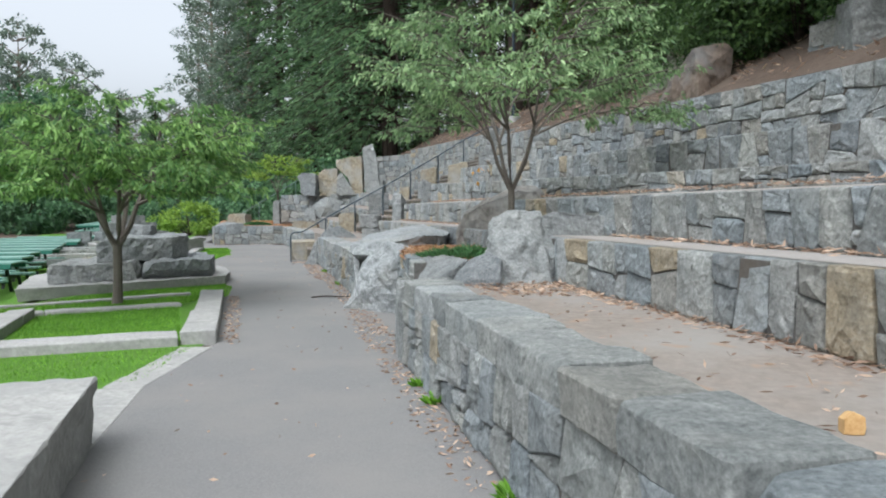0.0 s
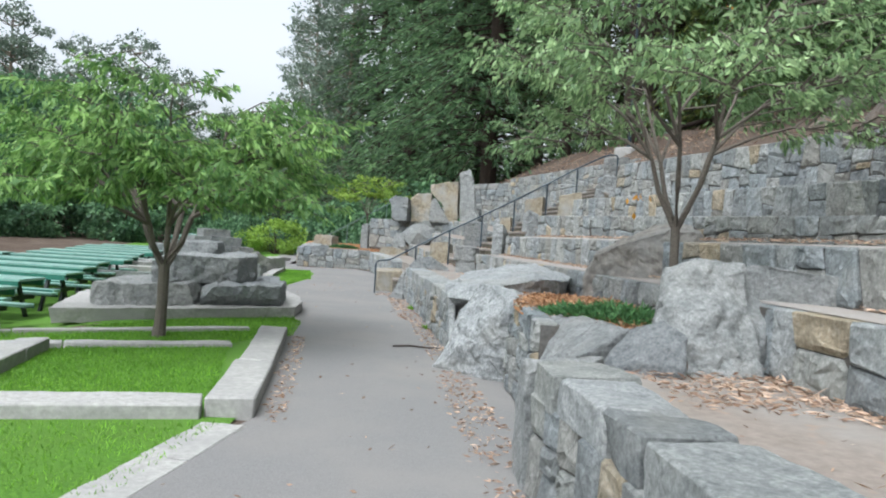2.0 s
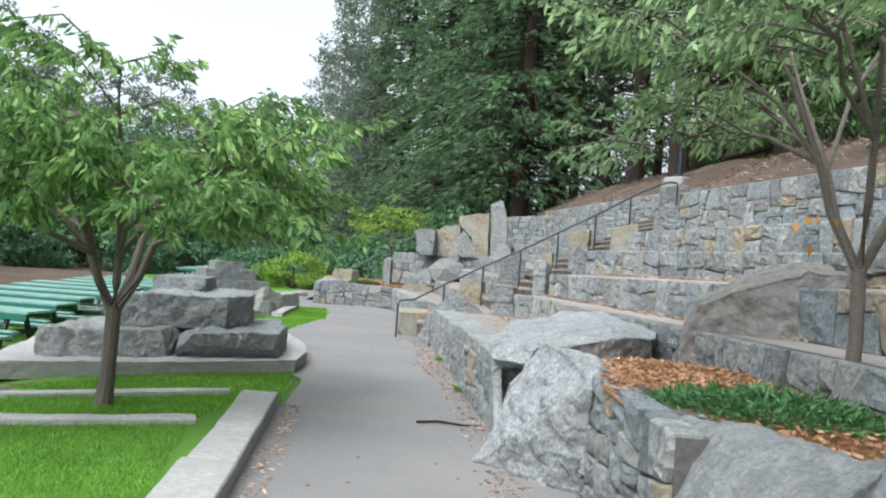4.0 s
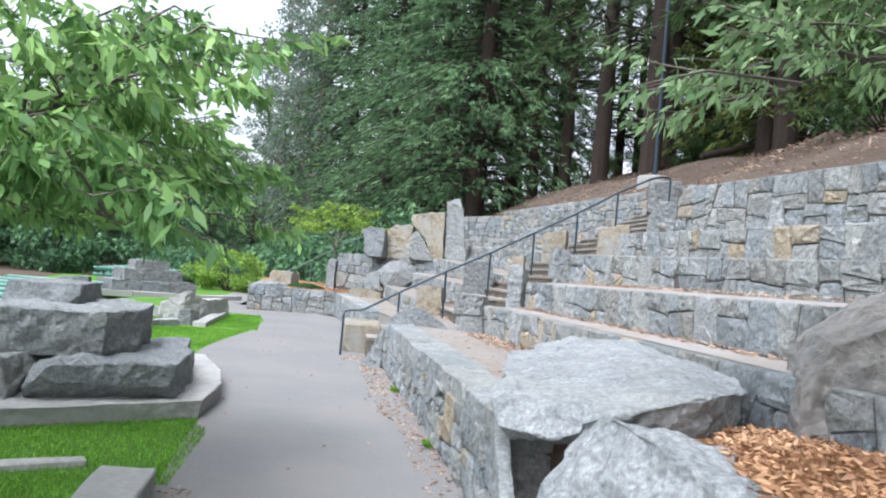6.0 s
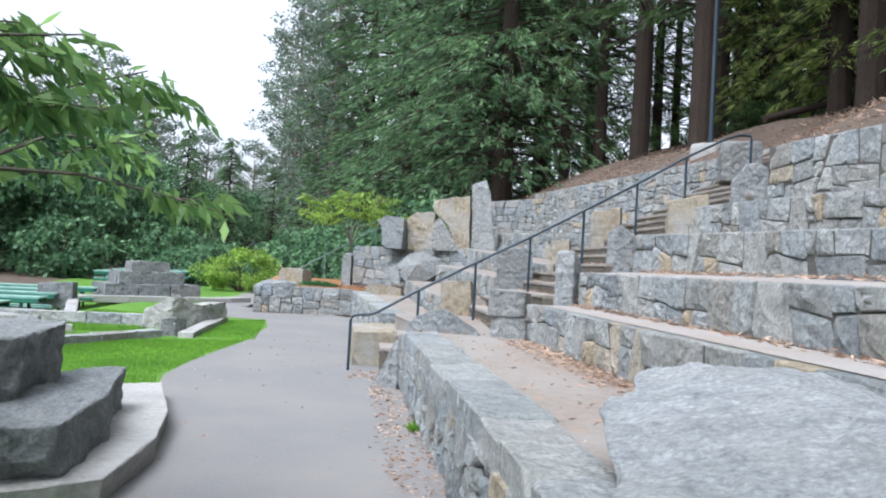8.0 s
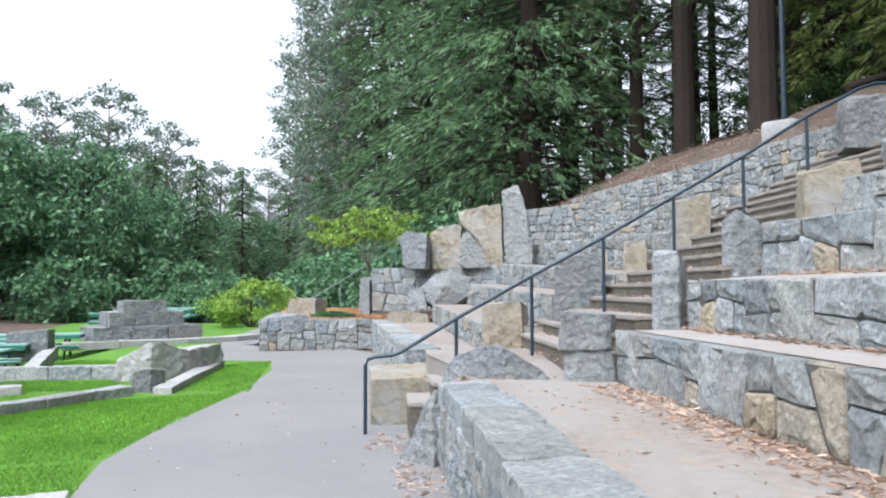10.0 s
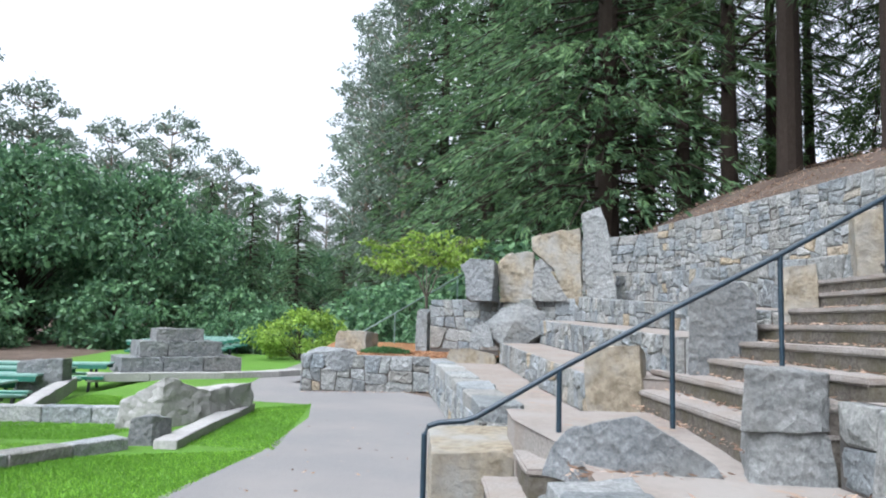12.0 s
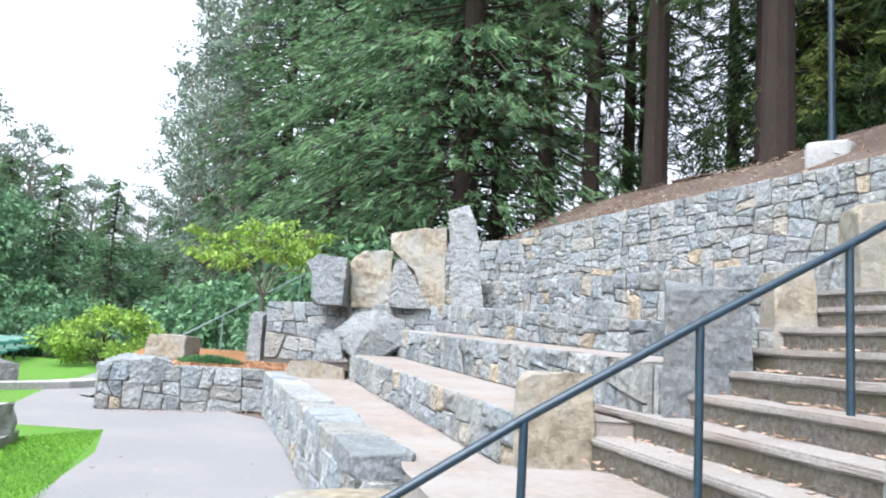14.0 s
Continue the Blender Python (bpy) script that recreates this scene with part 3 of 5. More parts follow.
sheet("terrace_floor", "worn gritty landing at the foot of the stairs", "terrace", M_TREAD,
      [(-3.1, 20.35), (-3.35, 21.2), (-3.95, 22.2), (-4.15, 22.9), (-4.25, 23.75)], [(-1.9, 20.9), (-2.0, 21.6), (-2.3, 22.4), (-2.6, 23.3), (-3.0, 24.1)], [0.68, 0.74, 0.80, 0.80, 0.70])

# flat copings of the low walls
def coping(label, pts, z, seed, width=0.42, deep=0.21):
    """The cap course of a low wall: big broken stones of uneven length, height and front."""
    rng = random.Random(seed)
    ln = Line(pts)
    ob = empty("coping", label, "coping", kind="structure")
    s = 0.0
    while s < ln.length - 0.05:
        e = min(ln.length, s + rng.uniform(0.38, 0.95))
        if ln.length - e < 0.3:
            e = ln.length
        (a, na), (b, nb) = ln.at(s + 0.012), ln.at(e - 0.012)
        ka, kb = rng.uniform(-0.06, 0.06), rng.uniform(-0.06, 0.06)
        fa, fb = 0.02 + rng.uniform(-0.012, 0.02), 0.02 + rng.uniform(-0.012, 0.02)
        ta, tb = (b - a).normalized() * ka * 0.4, (b - a).normalized() * kb * 0.4
        h = [z + rng.uniform(-0.014, 0.014) for _ in range(4)]
        w = width * rng.uniform(0.92, 1.08)
        top = [(a.x + na.x * fa, a.y + na.y * fa, h[0]), (b.x + nb.x * fb, b.y + nb.y * fb, h[1]), (b.x - nb.x * w + tb.x, b.y - nb.y * w + tb.y, h[2]), (a.x - na.x * w + ta.x, a.y - na.y * w + ta.y, h[3])]
        bm = roughen(chip(prism_bm(top, z - deep, 0.0), 3, seed + int(s * 100)), seed + s, 0.016, 0.10, 0.012, 3.5)
        part("slab", bm, M_COPE, ob, smooth=25)
        s = e
    return ob


coping("rough blue-grey coping stones of the low wall", run(-2.5, 7.85, 0, 24), 0.80, 101)
coping("flat grey coping stones of the low wall", run(12.9, 20.25, 0, 16), 0.75, 102)
coping("flat pale coping stones of the far low wall", [(-4.55, 23.7), (-6.2, 28.2), (-7.92, 32.7)], 0.74, 103)

# ---- handrails ----
def pipe(name, pts, r, parent, mat=None, sides=10):
    v, f = tube(pts, [r] * len(pts), sides)
    me = bpy.data.meshes.new(name)
    me.from_pydata([tuple(q) for q in v], [], f)
    return place_mesh(name, me, mat or M_RAIL, parent, smooth=40)


def on_rail(s, z):
    """A point of the handrail's upright plane: s metres in x from its foot."""
    return Vector((-4.47 + s, 21.52 + s * 0.3054, z))


handrail = empty("handrail", "dark blue-green steel pipe handrail up the stone stairs", "handrail", at=(0, 0, 0))
pipe("rail_pipe", [on_rail(0, -0.05), on_rail(0, 0.74), on_rail(0.03, 0.80), on_rail(0.10, 0.825), on_rail(0.28, 0.84), on_rail(0.36, 0.87), on_rail(0.94, 1.23), on_rail(1.74, 1.69), on_rail(2.52, 2.12), on_rail(3.30, 2.58), on_rail(4.09, 3.05), on_rail(4.83, 3.52), on_rail(5.45, 3.86), on_rail(5.65, 3.93), on_rail(5.82, 3.93), on_rail(5.84, 3.88), on_rail(5.84, 3.3)], 0.021, handrail)
for s, z0, z1 in ((0.94, 0.66, 1.22), (1.74, 0.82, 1.68), (2.52, 1.28, 2.11), (3.30, 1.72, 2.57), (4.09, 2.1, 3.04), (4.83, 2.55, 3.51)):
    pipe("post", [on_rail(s, z0), on_rail(s, z1)], 0.020, handrail)
far_rail = empty("handrail", "thin green-grey steel handrail beyond the planter", "handrail")
pipe("rail_pipe", [(-11.75, 36.0, 0.0), (-11.75, 36.0, 0.75), (-11.65, 36.0, 0.88), (-11.45, 36.0, 0.97), (-10.15, 36.0, 1.71), (-8.1, 36.0, 2.88)], 0.024, far_rail, M_RAIL_PALE)
for k in range(4):
    x = -10.9 + k * 0.9
    pipe("post", [(x, 36.0, 0.5 + k * 0.45), (x, 36.0, 1.29 + k * 0.513)], 0.02, far_rail, M_RAIL_PALE)

def face_rock(name, label, outline, y0, depth, seed, mat=None, amp=0.035, shrink=0.88, bevel=0.025, size=0.09, lean=0.0, category="boulder", slew=0.0):
    """A rock by its outline (x, z) as seen along y, with depth, a smaller back and broken edges."""
    bm = bmesh.new()
    cx, cz = sum(q[0] for q in outline) / len(outline), min(q[1] for q in outline)
    a = [bm.verts.new((x, y0 + (z - cz) * lean + (x - cx) * slew, z)) for x, z in outline]
    b = [bm.verts.new((cx + (x - cx) * shrink, y0 + depth + (z - cz) * lean + (x - cx) * slew, cz + (z - cz) * shrink)) for x, z in outline]
    n = len(a)
    bm.faces.new(a)
    bm.faces.new(b[::-1])
    for i in range(n):
        bm.faces.new((a[i], b[i], b[(i + 1) % n], a[(i + 1) % n]))
    bmesh.ops.recalc_face_normals(bm, faces=bm.faces)
    roughen(chip(bm, 5, seed), seed, amp, size, 0.006)
    return tagged(part(name, bm, mat or M_ROCK, smooth=16), label, category)


# ---- boulders beside the path ----
hull_rock("boulder", "rough grey boulder leaning at the path edge", [(-0.98, 11.75, -0.03), (-0.40, 11.33, -0.03), (-0.58, 12.0, 0.96), (-0.46, 11.72, 1.03), (0.02, 11.4, 0.93), (-0.05, 10.98, 0.88), (-0.17, 11.05, 0.7), (-0.2, 11.3, 0.25), (-0.70, 11.7, 0.45), (-0.3, 12.4, 0.55), (0.15, 12.2, 0.84), (-0.6, 12.2, -0.03), (0.1, 12.2, -0.03), (-0.1, 11.2, -0.03)], 3, M_SLAB, amp=0.055, size=0.05, chips=4)
hull_rock("boulder", "wide pale grey slab boulder overhanging a dark hollow", [(-1.06, 12.3, 0.86), (-0.62, 12.12, 0.88), (0.16, 12.5, 1.06), (0.5, 13.1, 1.05), (0.42, 14.6, 1.10), (0.2, 16.0, 1.06), (-0.3, 14.8, 1.17), (-0.75, 15.9, 1.02), (-1.08, 14.4, 0.98), (-0.95, 12.8, 0.66), (-0.4, 12.75, 0.66), (0.25, 13.0, 0.66), (0.3, 15.8, 0.66), (-0.85, 15.6, 0.66), (-0.7, 12.35, 0.76), (0.16, 12.62, 0.78), (0.42, 13.1, 0.7)], 5, M_SLAB, amp=0.045, size=0.065, chips=3)
hull_rock("boulder", "sloping grey end stone of the low wall", [(-1.07, 13.1, 0.72), (-0.99, 13.1, 0.72), (-1.05, 12.95, 0.72), (-0.97, 12.95, 0.72), (-0.87, 12.22, -0.03), (-0.79, 12.25, -0.03), (-1.06, 13.1, -0.03), (-0.97, 13.1, -0.03)], 13, M_STONE, amp=0.008, size=0.06, chips=0)
hull_rock("boulder", "dark grey split boulder forming the planter edge", [(0.40, 9.75, 0.90), (0.68, 9.3, 0.92), (0.97, 8.67, 0.93), (0.66, 8.48, 0.72), (0.42, 8.75, 0.55), (0.26, 8.9, -0.03), (0.24, 9.6, -0.03), (0.30, 9.0, 0.45), (1.0, 9.4, 0.6), (1.02, 9.3, 0.86), (0.7, 8.7, -0.03)], 6, mat=M_DARKROCK, amp=0.04, size=0.045, chips=3)
hull_rock("boulder", "dark grey low boulder forming the planter edge", [(0.97, 8.62, 0.92), (1.19, 8.6, 1.03), (1.34, 8.35, 0.95), (1.30, 8.24, 0.62), (0.72, 8.42, 0.62), (1.3, 9.2, 0.65), (1.32, 9.1, 0.92), (0.98, 9.0, 0.9), (1.05, 8.36, 0.8)], 66, mat=M_DARKROCK, amp=0.03, size=0.045, chips=3)
hull_rock("boulder", "upright pale grey boulder on the terrace floor", [(1.22, 8.92, 1.38), (1.42, 8.92, 1.46), (1.74, 8.92, 1.43), (1.86, 8.9, 1.08), (1.86, 8.5, 0.64), (1.30, 8.42, 0.64), (1.19, 8.78, 0.98), (1.3, 9.5, 1.3), (1.7, 9.5, 1.36), (1.9, 9.5, 0.64), (1.2, 9.5, 0.64), (1.5, 8.62, 1.05)], 7, amp=0.06, size=0.045, chips=3)
hull_rock("boulder", "broken grey boulder beside the wall end", [(1.70, 9.0, 1.38), (1.93, 8.92, 1.14), (1.98, 8.8, 0.64), (1.75, 8.7, 0.64), (1.86, 8.72, 0.9), (1.7, 9.4, 1.3), (2.0, 9.4, 1.1), (2.05, 9.3, 0.64), (1.7, 9.4, 0.64)], 8, amp=0.035, size=0.05, chips=3)
hull_rock("stone", "ochre corner block of the terrace wall", [(1.98, 8.98, 1.12), (2.20, 8.55, 1.13), (2.20, 8.53, 0.84), (1.97, 8.95, 0.84), (2.3, 9.05, 1.13), (2.3, 9.05, 0.84), (2.42, 8.65, 1.13), (2.42, 8.65, 0.84)], 69, M_OCHRE, amp=0.015, size=0.06, chips=2, category="stone")
hull_rock("boulder", "slanting brown-grey slab boulder behind the young tree", [(0.66, 12.7, 0.85), (0.68, 12.72, 1.12), (0.77, 12.62, 1.40), (1.2, 12.5, 1.60), (1.62, 12.5, 1.77), (2.15, 12.6, 1.72), (1.65, 12.4, 0.85), (2.2, 12.5, 0.85), (0.85, 13.6, 1.5), (1.7, 13.5, 1.86), (2.2, 13.5, 0.85), (0.75, 13.6, 0.85)], 9, M_TAN, amp=0.05, size=0.055, chips=3)
face_rock("boulder", "long low grey boulder lying on the terrace", [(1.75, 1.1), (1.74, 1.36), (1.98, 1.45), (2.52, 1.38), (2.93, 1.5), (3.05, 1.4), (3.0, 1.1)], 9.3, 0.6, 10, amp=0.035, slew=-0.35)
boulder("boulder", "low grey pyramid boulder beside the stairs", [(-3.45, 21.0, 0.90), (-2.95, 20.85, 1.03), (-2.5, 20.9, 0.78), (-2.62, 21.35, 0.8), (-3.3, 21.6, 0.86)], 0.6, 11, mat=M_DARKROCK, amp=0.03, lean=0.25)
boulder("boulder", "squared ochre stone block at the foot of the handrail", [(-4.55, 22.0, 0.52), (-3.95, 22.25, 0.54), (-4.15, 23.5, 0.57), (-5.0, 23.3, 0.56)], -0.02, 12, M_OCHRE, amp=0.02, lean=0.02, bevel=0.02)
hull_rock("boulder", "leaning wedge of grey stone with an ochre edge", [(-3.84, 20.5, -0.03), (-3.42, 20.2, -0.03), (-3.44, 20.2, 0.66), (-3.34, 20.25, 0.68), (-3.2, 20.5, -0.03), (-3.6, 20.85, -0.03), (-3.28, 20.5, 0.62)], 73, amp=0.025, size=0.05, chips=2)
boulder("standing_stone", "upright ochre stone beside the stairs", [(-3.5, 23.4, 1.34), (-3.0, 23.5, 1.40), (-2.95, 23.95, 1.32), (-3.4, 23.95, 1.36)], 0.6, 14, M_OCHRE, amp=0.03, lean=0.04, bevel=0.05, category="stone")
boulder("standing_stone", "flat dark grey slab stone standing beside the stairs", [(-2.56, 23.45, 1.94), (-1.98, 23.55, 2.0), (-2.0, 23.85, 1.98), (-2.5, 23.75, 2.04)], 1.0, 15, mat=M_DARKROCK, amp=0.025, lean=0.03, bevel=0.03, category="stone")
boulder("standing_stone", "rounded whitish stone beside the stairs", [(-1.68, 23.95, 2.16), (-1.4, 23.95, 2.2), (-1.36, 24.3, 2.16), (-1.66, 24.3, 2.18)], 1.4, 16, M_OCHRE, amp=0.03, lean=0.1, bevel=0.08, category="stone")
boulder("standing_stone", "tall pale ochre stone beside the stairs", [(-1.02, 24.1, 2.68), (-0.55, 24.15, 2.82), (-0.5, 24.55, 2.8), (-1.0, 24.5, 2.7)], 1.7, 17, M_OCHRE, amp=0.03, bevel=0.06, category="stone")
boulder("corner_stone", "rough grey corner block beside the stairs", [(-2.36, 20.83, 1.34), (-1.9, 20.95, 1.31), (-1.85, 21.3, 1.29), (-2.3, 21.28, 1.33)], 0.98, 18, amp=0.03, category="stone")
boulder("corner_stone", "rough grey foot block beside the stairs", [(-2.33, 20.85, 0.97), (-1.88, 20.98, 0.99), (-1.85, 21.3, 0.98), (-2.32, 21.3, 0.97)], 0.6, 68, amp=0.03, category="stone")
boulder("standing_stone", "grey jagged stone at the terrace's end", [(-1.5, 21.05, 1.92), (-1.28, 21.05, 1.94), (-1.16, 21.35, 1.7), (-1.45, 21.4, 1.8)], 1.1, 19, amp=0.03, category="stone")
boulder("standing_stone", "grey broken stone beside the stairs", [(-0.84, 21.35, 2.2), (-0.68, 21.35, 2.34), (-0.45, 21.45, 2.22), (-0.6, 21.75, 2.2)], 1.5, 20, amp=0.035, lean=0.1, category="stone")
boulder("standing_stone", "pale ochre rounded stone on the terrace's end", [(-0.02, 21.65, 2.68), (0.5, 21.7, 2.8), (0.5, 22.0, 2.78), (0.0, 22.0, 2.72)], 2.1, 21, M_OCHRE, amp=0.03, bevel=0.07, category="stone")
boulder("standing_stone", "pointed pale grey boulder on the upper terrace", [(0.83, 21.9, 2.98), (1.18, 21.95, 3.4), (1.48, 22.0, 3.16), (1.4, 22.4, 3.1), (0.95, 22.4, 3.1)], 2.5, 22, amp=0.035, lean=0.04, category="stone")
boulder("boulder", "dark grey blocks at the head of the stairs", [(1.05, 23.9, 3.98), (1.7, 24.0, 3.97), (1.7, 24.6, 3.95), (1.1, 24.5, 3.98)], 3.3, 23, mat=M_DARKROCK, amp=0.03)
# upper right blocks
boulder("boulder", "huge dark grey block at the hillside", [(5.55, 10.2, 4.0), (7.4, 9.6, 4.45), (7.9, 11.2, 4.45), (5.8, 11.8, 4.1)], 2.5, 24, mat=M_DARKROCK, amp=0.07, bevel=0.1, size=0.2)
face_rock("boulder", "pointed brown-grey rock leaning on the upper wall", [(3.7, 3.0), (3.8, 3.45), (4.3, 3.92), (4.72, 4.63), (4.9, 4.33), (4.85, 3.0)], 15.5, 0.9, 25, M_OCHRE, amp=0.05, slew=-0.2)
# far rocks
face_rock("standing_stone", "tall pale grey standing stone against the trees", [(-4.66, 4.25), (-4.25, 4.53), (-4.05, 4.02), (-3.8, 2.1), (-4.48, 2.1)], 34.1, 0.55, 26, amp=0.04, lean=0.05, category="stone")
face_rock("boulder", "large ochre split boulder leaning on a grey one", [(-5.9, 3.76), (-4.68, 3.93), (-4.62, 2.12), (-5.05, 2.12), (-5.28, 2.9), (-5.8, 3.36)], 34.1, 0.9, 27, M_OCHRE, amp=0.05, bevel=0.05)
face_rock("boulder", "grey wedge boulder below the ochre rock", [(-5.68, 3.2), (-5.5, 3.1), (-4.86, 2.12), (-5.78, 2.12), (-5.76, 2.6)], 33.8, 0.4, 28, amp=0.03)
face_rock("boulder", "squat ochre boulder with layered cracks", [(-6.72, 3.14), (-6.4, 3.3), (-5.8, 3.33), (-5.78, 2.1), (-6.6, 2.1)], 34.2, 0.7, 29, M_OCHRE, amp=0.07)
face_rock("boulder", "grey block boulder on the far wall", [(-7.55, 3.02), (-7.3, 3.14), (-6.65, 3.08), (-6.62, 2.1), (-7.34, 2.1), (-7.4, 2.75)], 33.7, 0.7, 30, amp=0.04)
hull_rock("boulder", "dark angular grey boulder on the far terrace", [(-6.62, 32.6, 1.55), (-6.3, 32.9, 1.93), (-5.85, 32.8, 2.02), (-5.3, 32.9, 1.82), (-5.35, 32.6, 1.35), (-6.2, 32.4, 1.12), (-6.55, 32.55, 1.3), (-6.3, 33.5, 1.85), (-5.4, 33.5, 1.75), (-5.5, 33.4, 1.0), (-6.45, 33.4, 1.0), (-5.9, 32.5, 1.0), (-5.9, 32.42, 1.65)], 31, M_DARKROCK, amp=0.025, size=0.07, chips=2)
face_rock("boulder", "small pale grey boulder on the far terrace", [(-6.94, 1.05), (-6.86, 1.55), (-6.62, 1.6), (-6.46, 1.5), (-6.36, 1.05)], 32.4, 0.4, 32, amp=0.03)
boulder("boulder", "ochre block with pale face on the planter", [(-10.6, 33.4, 1.28), (-9.9, 33.6, 1.3), (-9.8, 34.2, 1.25), (-10.5, 34.1, 1.3)], 0.6, 33, M_OCHRE, amp=0.04)
boulder("boulder", "pale grey stone with a white top on the planter wall", [(-10.5, 31.3, 0.78), (-9.6, 31.5, 0.95), (-9.3, 31.7, 0.85), (-9.5, 32.1, 0.9), (-10.3, 31.9, 0.95)], 0.45, 34, amp=0.05, lean=-0.1)
face_rock("boulder", "flat ochre stone in the mulch", [(-7.5, 0.7), (-7.3, 0.98), (-6.9, 1.02), (-6.35, 0.88), (-6.3, 0.66)], 32.3, 0.4, 35, M_OCHRE, amp=0.03, slew=0.2)
for k, (x, y, z) in enumerate(((-9.0, 34.9, 1.9), (-8.75, 35.1, 2.0))):
    boulder("standing_stone", "small upright grey stone behind the planter", [(x, y, z), (x + 0.3, y, z - 0.1), (x + 0.32, y + 0.3, z), (x + 0.02, y + 0.3, z + 0.05)], 0.7, 36 + k, amp=0.03, category="stone")

# ---- planters ----
rubble_wall("wall_planter", "grey stone planter wall facing the path", [(-7.8, 32.35), (-9.1, 31.8), (-10.4, 31.25)], (0, 0), (0.78, 0.8), 0.12, 61, 0.4, ends=(False, True))
rubble_wall("wall_planter_side", "grey stone planter wall along the path", [(-10.4, 31.25), (-11.6, 34.2), (-12.4, 37.0)], (0, 0), (0.8, 0.6), 0.12, 62, 0.4)
rubble_wall("wall_planter_back", "grey stone wall behind the far planter", [(-4.3, 33.72), (-8.6, 34.9)], (0.9, 0.9), (2.2, 2.15), 0.12, 63, 0.5)
sheet("mulch_bed", "reddish bark mulch bed in the far planter", "mulch", M_MULCH, [(-10.3, 31.5), (-11.4, 34.2), (-12.2, 37)], [(-6.6, 32.9), (-6.6, 34.4), (-7.6, 37)], [0.72, 0.78, 0.95])
sheet("mulch_bed", "orange bark mulch bed under the young tree", "mulch", M_MULCH,
      [(0.35, 9.6), (0.0, 10.6), (0.0, 11.6), (-0.2, 12.6)], [(1.5, 9.2), (2.0, 10.2), (2.1, 11.4), (1.2, 13.4)], [0.76, 0.86, 0.9, 0.8])
# earth fills, added to shut light out of the hollow below the slab
for fill in ([(0.4, 9.4, 0.74), (1.6, 9.2, 0.74), (2.05, 10.2, 0.82), (2.1, 11.6, 0.82), (1.6, 13.4, 0.74), (0.1, 12.6, 0.74), (0.12, 10.6, 0.78)], [(-0.72, 13.0, 0.66), (1.5, 13.0, 0.66), (1.2, 16.0, 0.66), (-1.4, 16.0, 0.66)]):
    tagged(part("soil_bed", roughen(prism_bm(fill, -0.05), 4, 0.02, 0.3, 0), M_SOIL), "dark earth fill in the planter, added to darken the hollow", "soil", kind="structure")
rubble_wall("wall_planter_near", "stone planter wall with ochre blocks beside the path", [(0.34, 9.3), (0.22, 10.0), (-0.02, 10.9), (-0.12, 11.5)], (0, 0), (0.86, 0.9), 0.075, 64, 0.3)
boulder("boulder", "broken grey end stone of the low wall", [(0.35, 7.85, 0.78), (0.75, 7.95, 0.8), (0.8, 8.4, 0.76), (0.42, 8.5, 0.7), (0.28, 8.2, 0.74)], -0.02, 38, amp=0.04)

rubble_wall("wall_hill_foot", "grey stone wall at the foot of the forest", [(-2.7, 38.2), (-6.2, 38.7)], (2.2, 2.2), (4.3, 4.0), 0.12, 65, 0.5)

boulder("boulder", "tall pointed rusty brown boulder on the upper wall", [(4.95, 12.9, 4.1), (4.6, 14.2, 3.45), (3.98, 13.9, 3.3), (4.15, 13.2, 3.75), (4.36, 12.55, 4.0)], 2.9, 77, M_RUST, amp=0.06, lean=0.03, bevel=0.05)

# ---- kerbs and slabs of the lawn ----
slab_row("kerb", "pale cut stone kerb slabs between path and lawn", [(-1.78, 8.75), (-2.45, 10.7), (-3.25, 12.95)], 0.36, -0.05, 0.15, 1, each=0.9)
slab_row("kerb", "pale cut stone kerb slabs across the lawn", [(-3.9, 7.72), (-2.12, 8.56)], 0.34, -0.05, 0.12, 2, each=1.3)
slab_row("kerb", "pale cut stone kerb slabs across the lawn", [(-9.0, 5.2), (-3.95, 7.7)], 0.28, -0.05, 0.12, 12, each=1.3)
slab_row("kerb", "thin pale stone strip in the lawn", [(-6.6, 9.5), (-3.45, 11.75)], 0.16, -0.05, 0.06, 3, each=1.3)
slab_row("kerb", "thin pale stone strip in the lawn", [(-6.9, 10.5), (-3.9, 13.2)], 0.14, -0.05, 0.05, 4, each=1.3)
slab_row("kerb", "pale stone kerb slabs beside the lawn", [(-3.95, 8.0), (-5.0, 10.55)], 0.32, -0.05, 0.13, 5, each=1.1)
slab_row("kerb", "pale stone kerb slabs beside the lawn", [(-5.3, 9.2), (-6.2, 11.2)], 0.32, -0.05, 0.12, 6, each=1.1)
slab_row("paving", "pale concrete paving strip along the path", [(-1.62, 6.7), (-1.72, 8.5)], 0.35, -0.05, 0.012, 7, each=1.0, category="paving", jag=0.003)
slab_row("paving", "pale concrete paving strip along the path", [(-1.15, 5.0), (-1.62, 6.75)], 0.45, -0.05, 0.012, 8, each=1.4, category="paving", jag=0.003)
boulder("stone_slab", "pale flat-topped stone slab seat beside the path", [(-0.42, 3.1, 0.42), (-1.22, 5.28, 0.42), (-3.2, 4.6, 0.42), (-2.4, 2.4, 0.42)], -0.03, 40, M_PALE, amp=0.04, lean=-0.02, bevel=0.02, chips=0, category="stone slab")

# stone pile beside the path
base = [(-4.0, 15.1, 0.18), (-4.3, 16.2, 0.18), (-4.75, 17.1, 0.18), (-5.6, 18.4, 0.17), (-7.4, 17.4, 0.17), (-8.0, 15.2, 0.17), (-6.6, 12.5, 0.17), (-5.2, 13.75, 0.17)]
boulder("stone_slab", "broad pale base slab of the stone pile", base, -0.05, 41, M_PALE, amp=0.03, lean=-0.02, size=0.10, chips=0, category="stone slab")
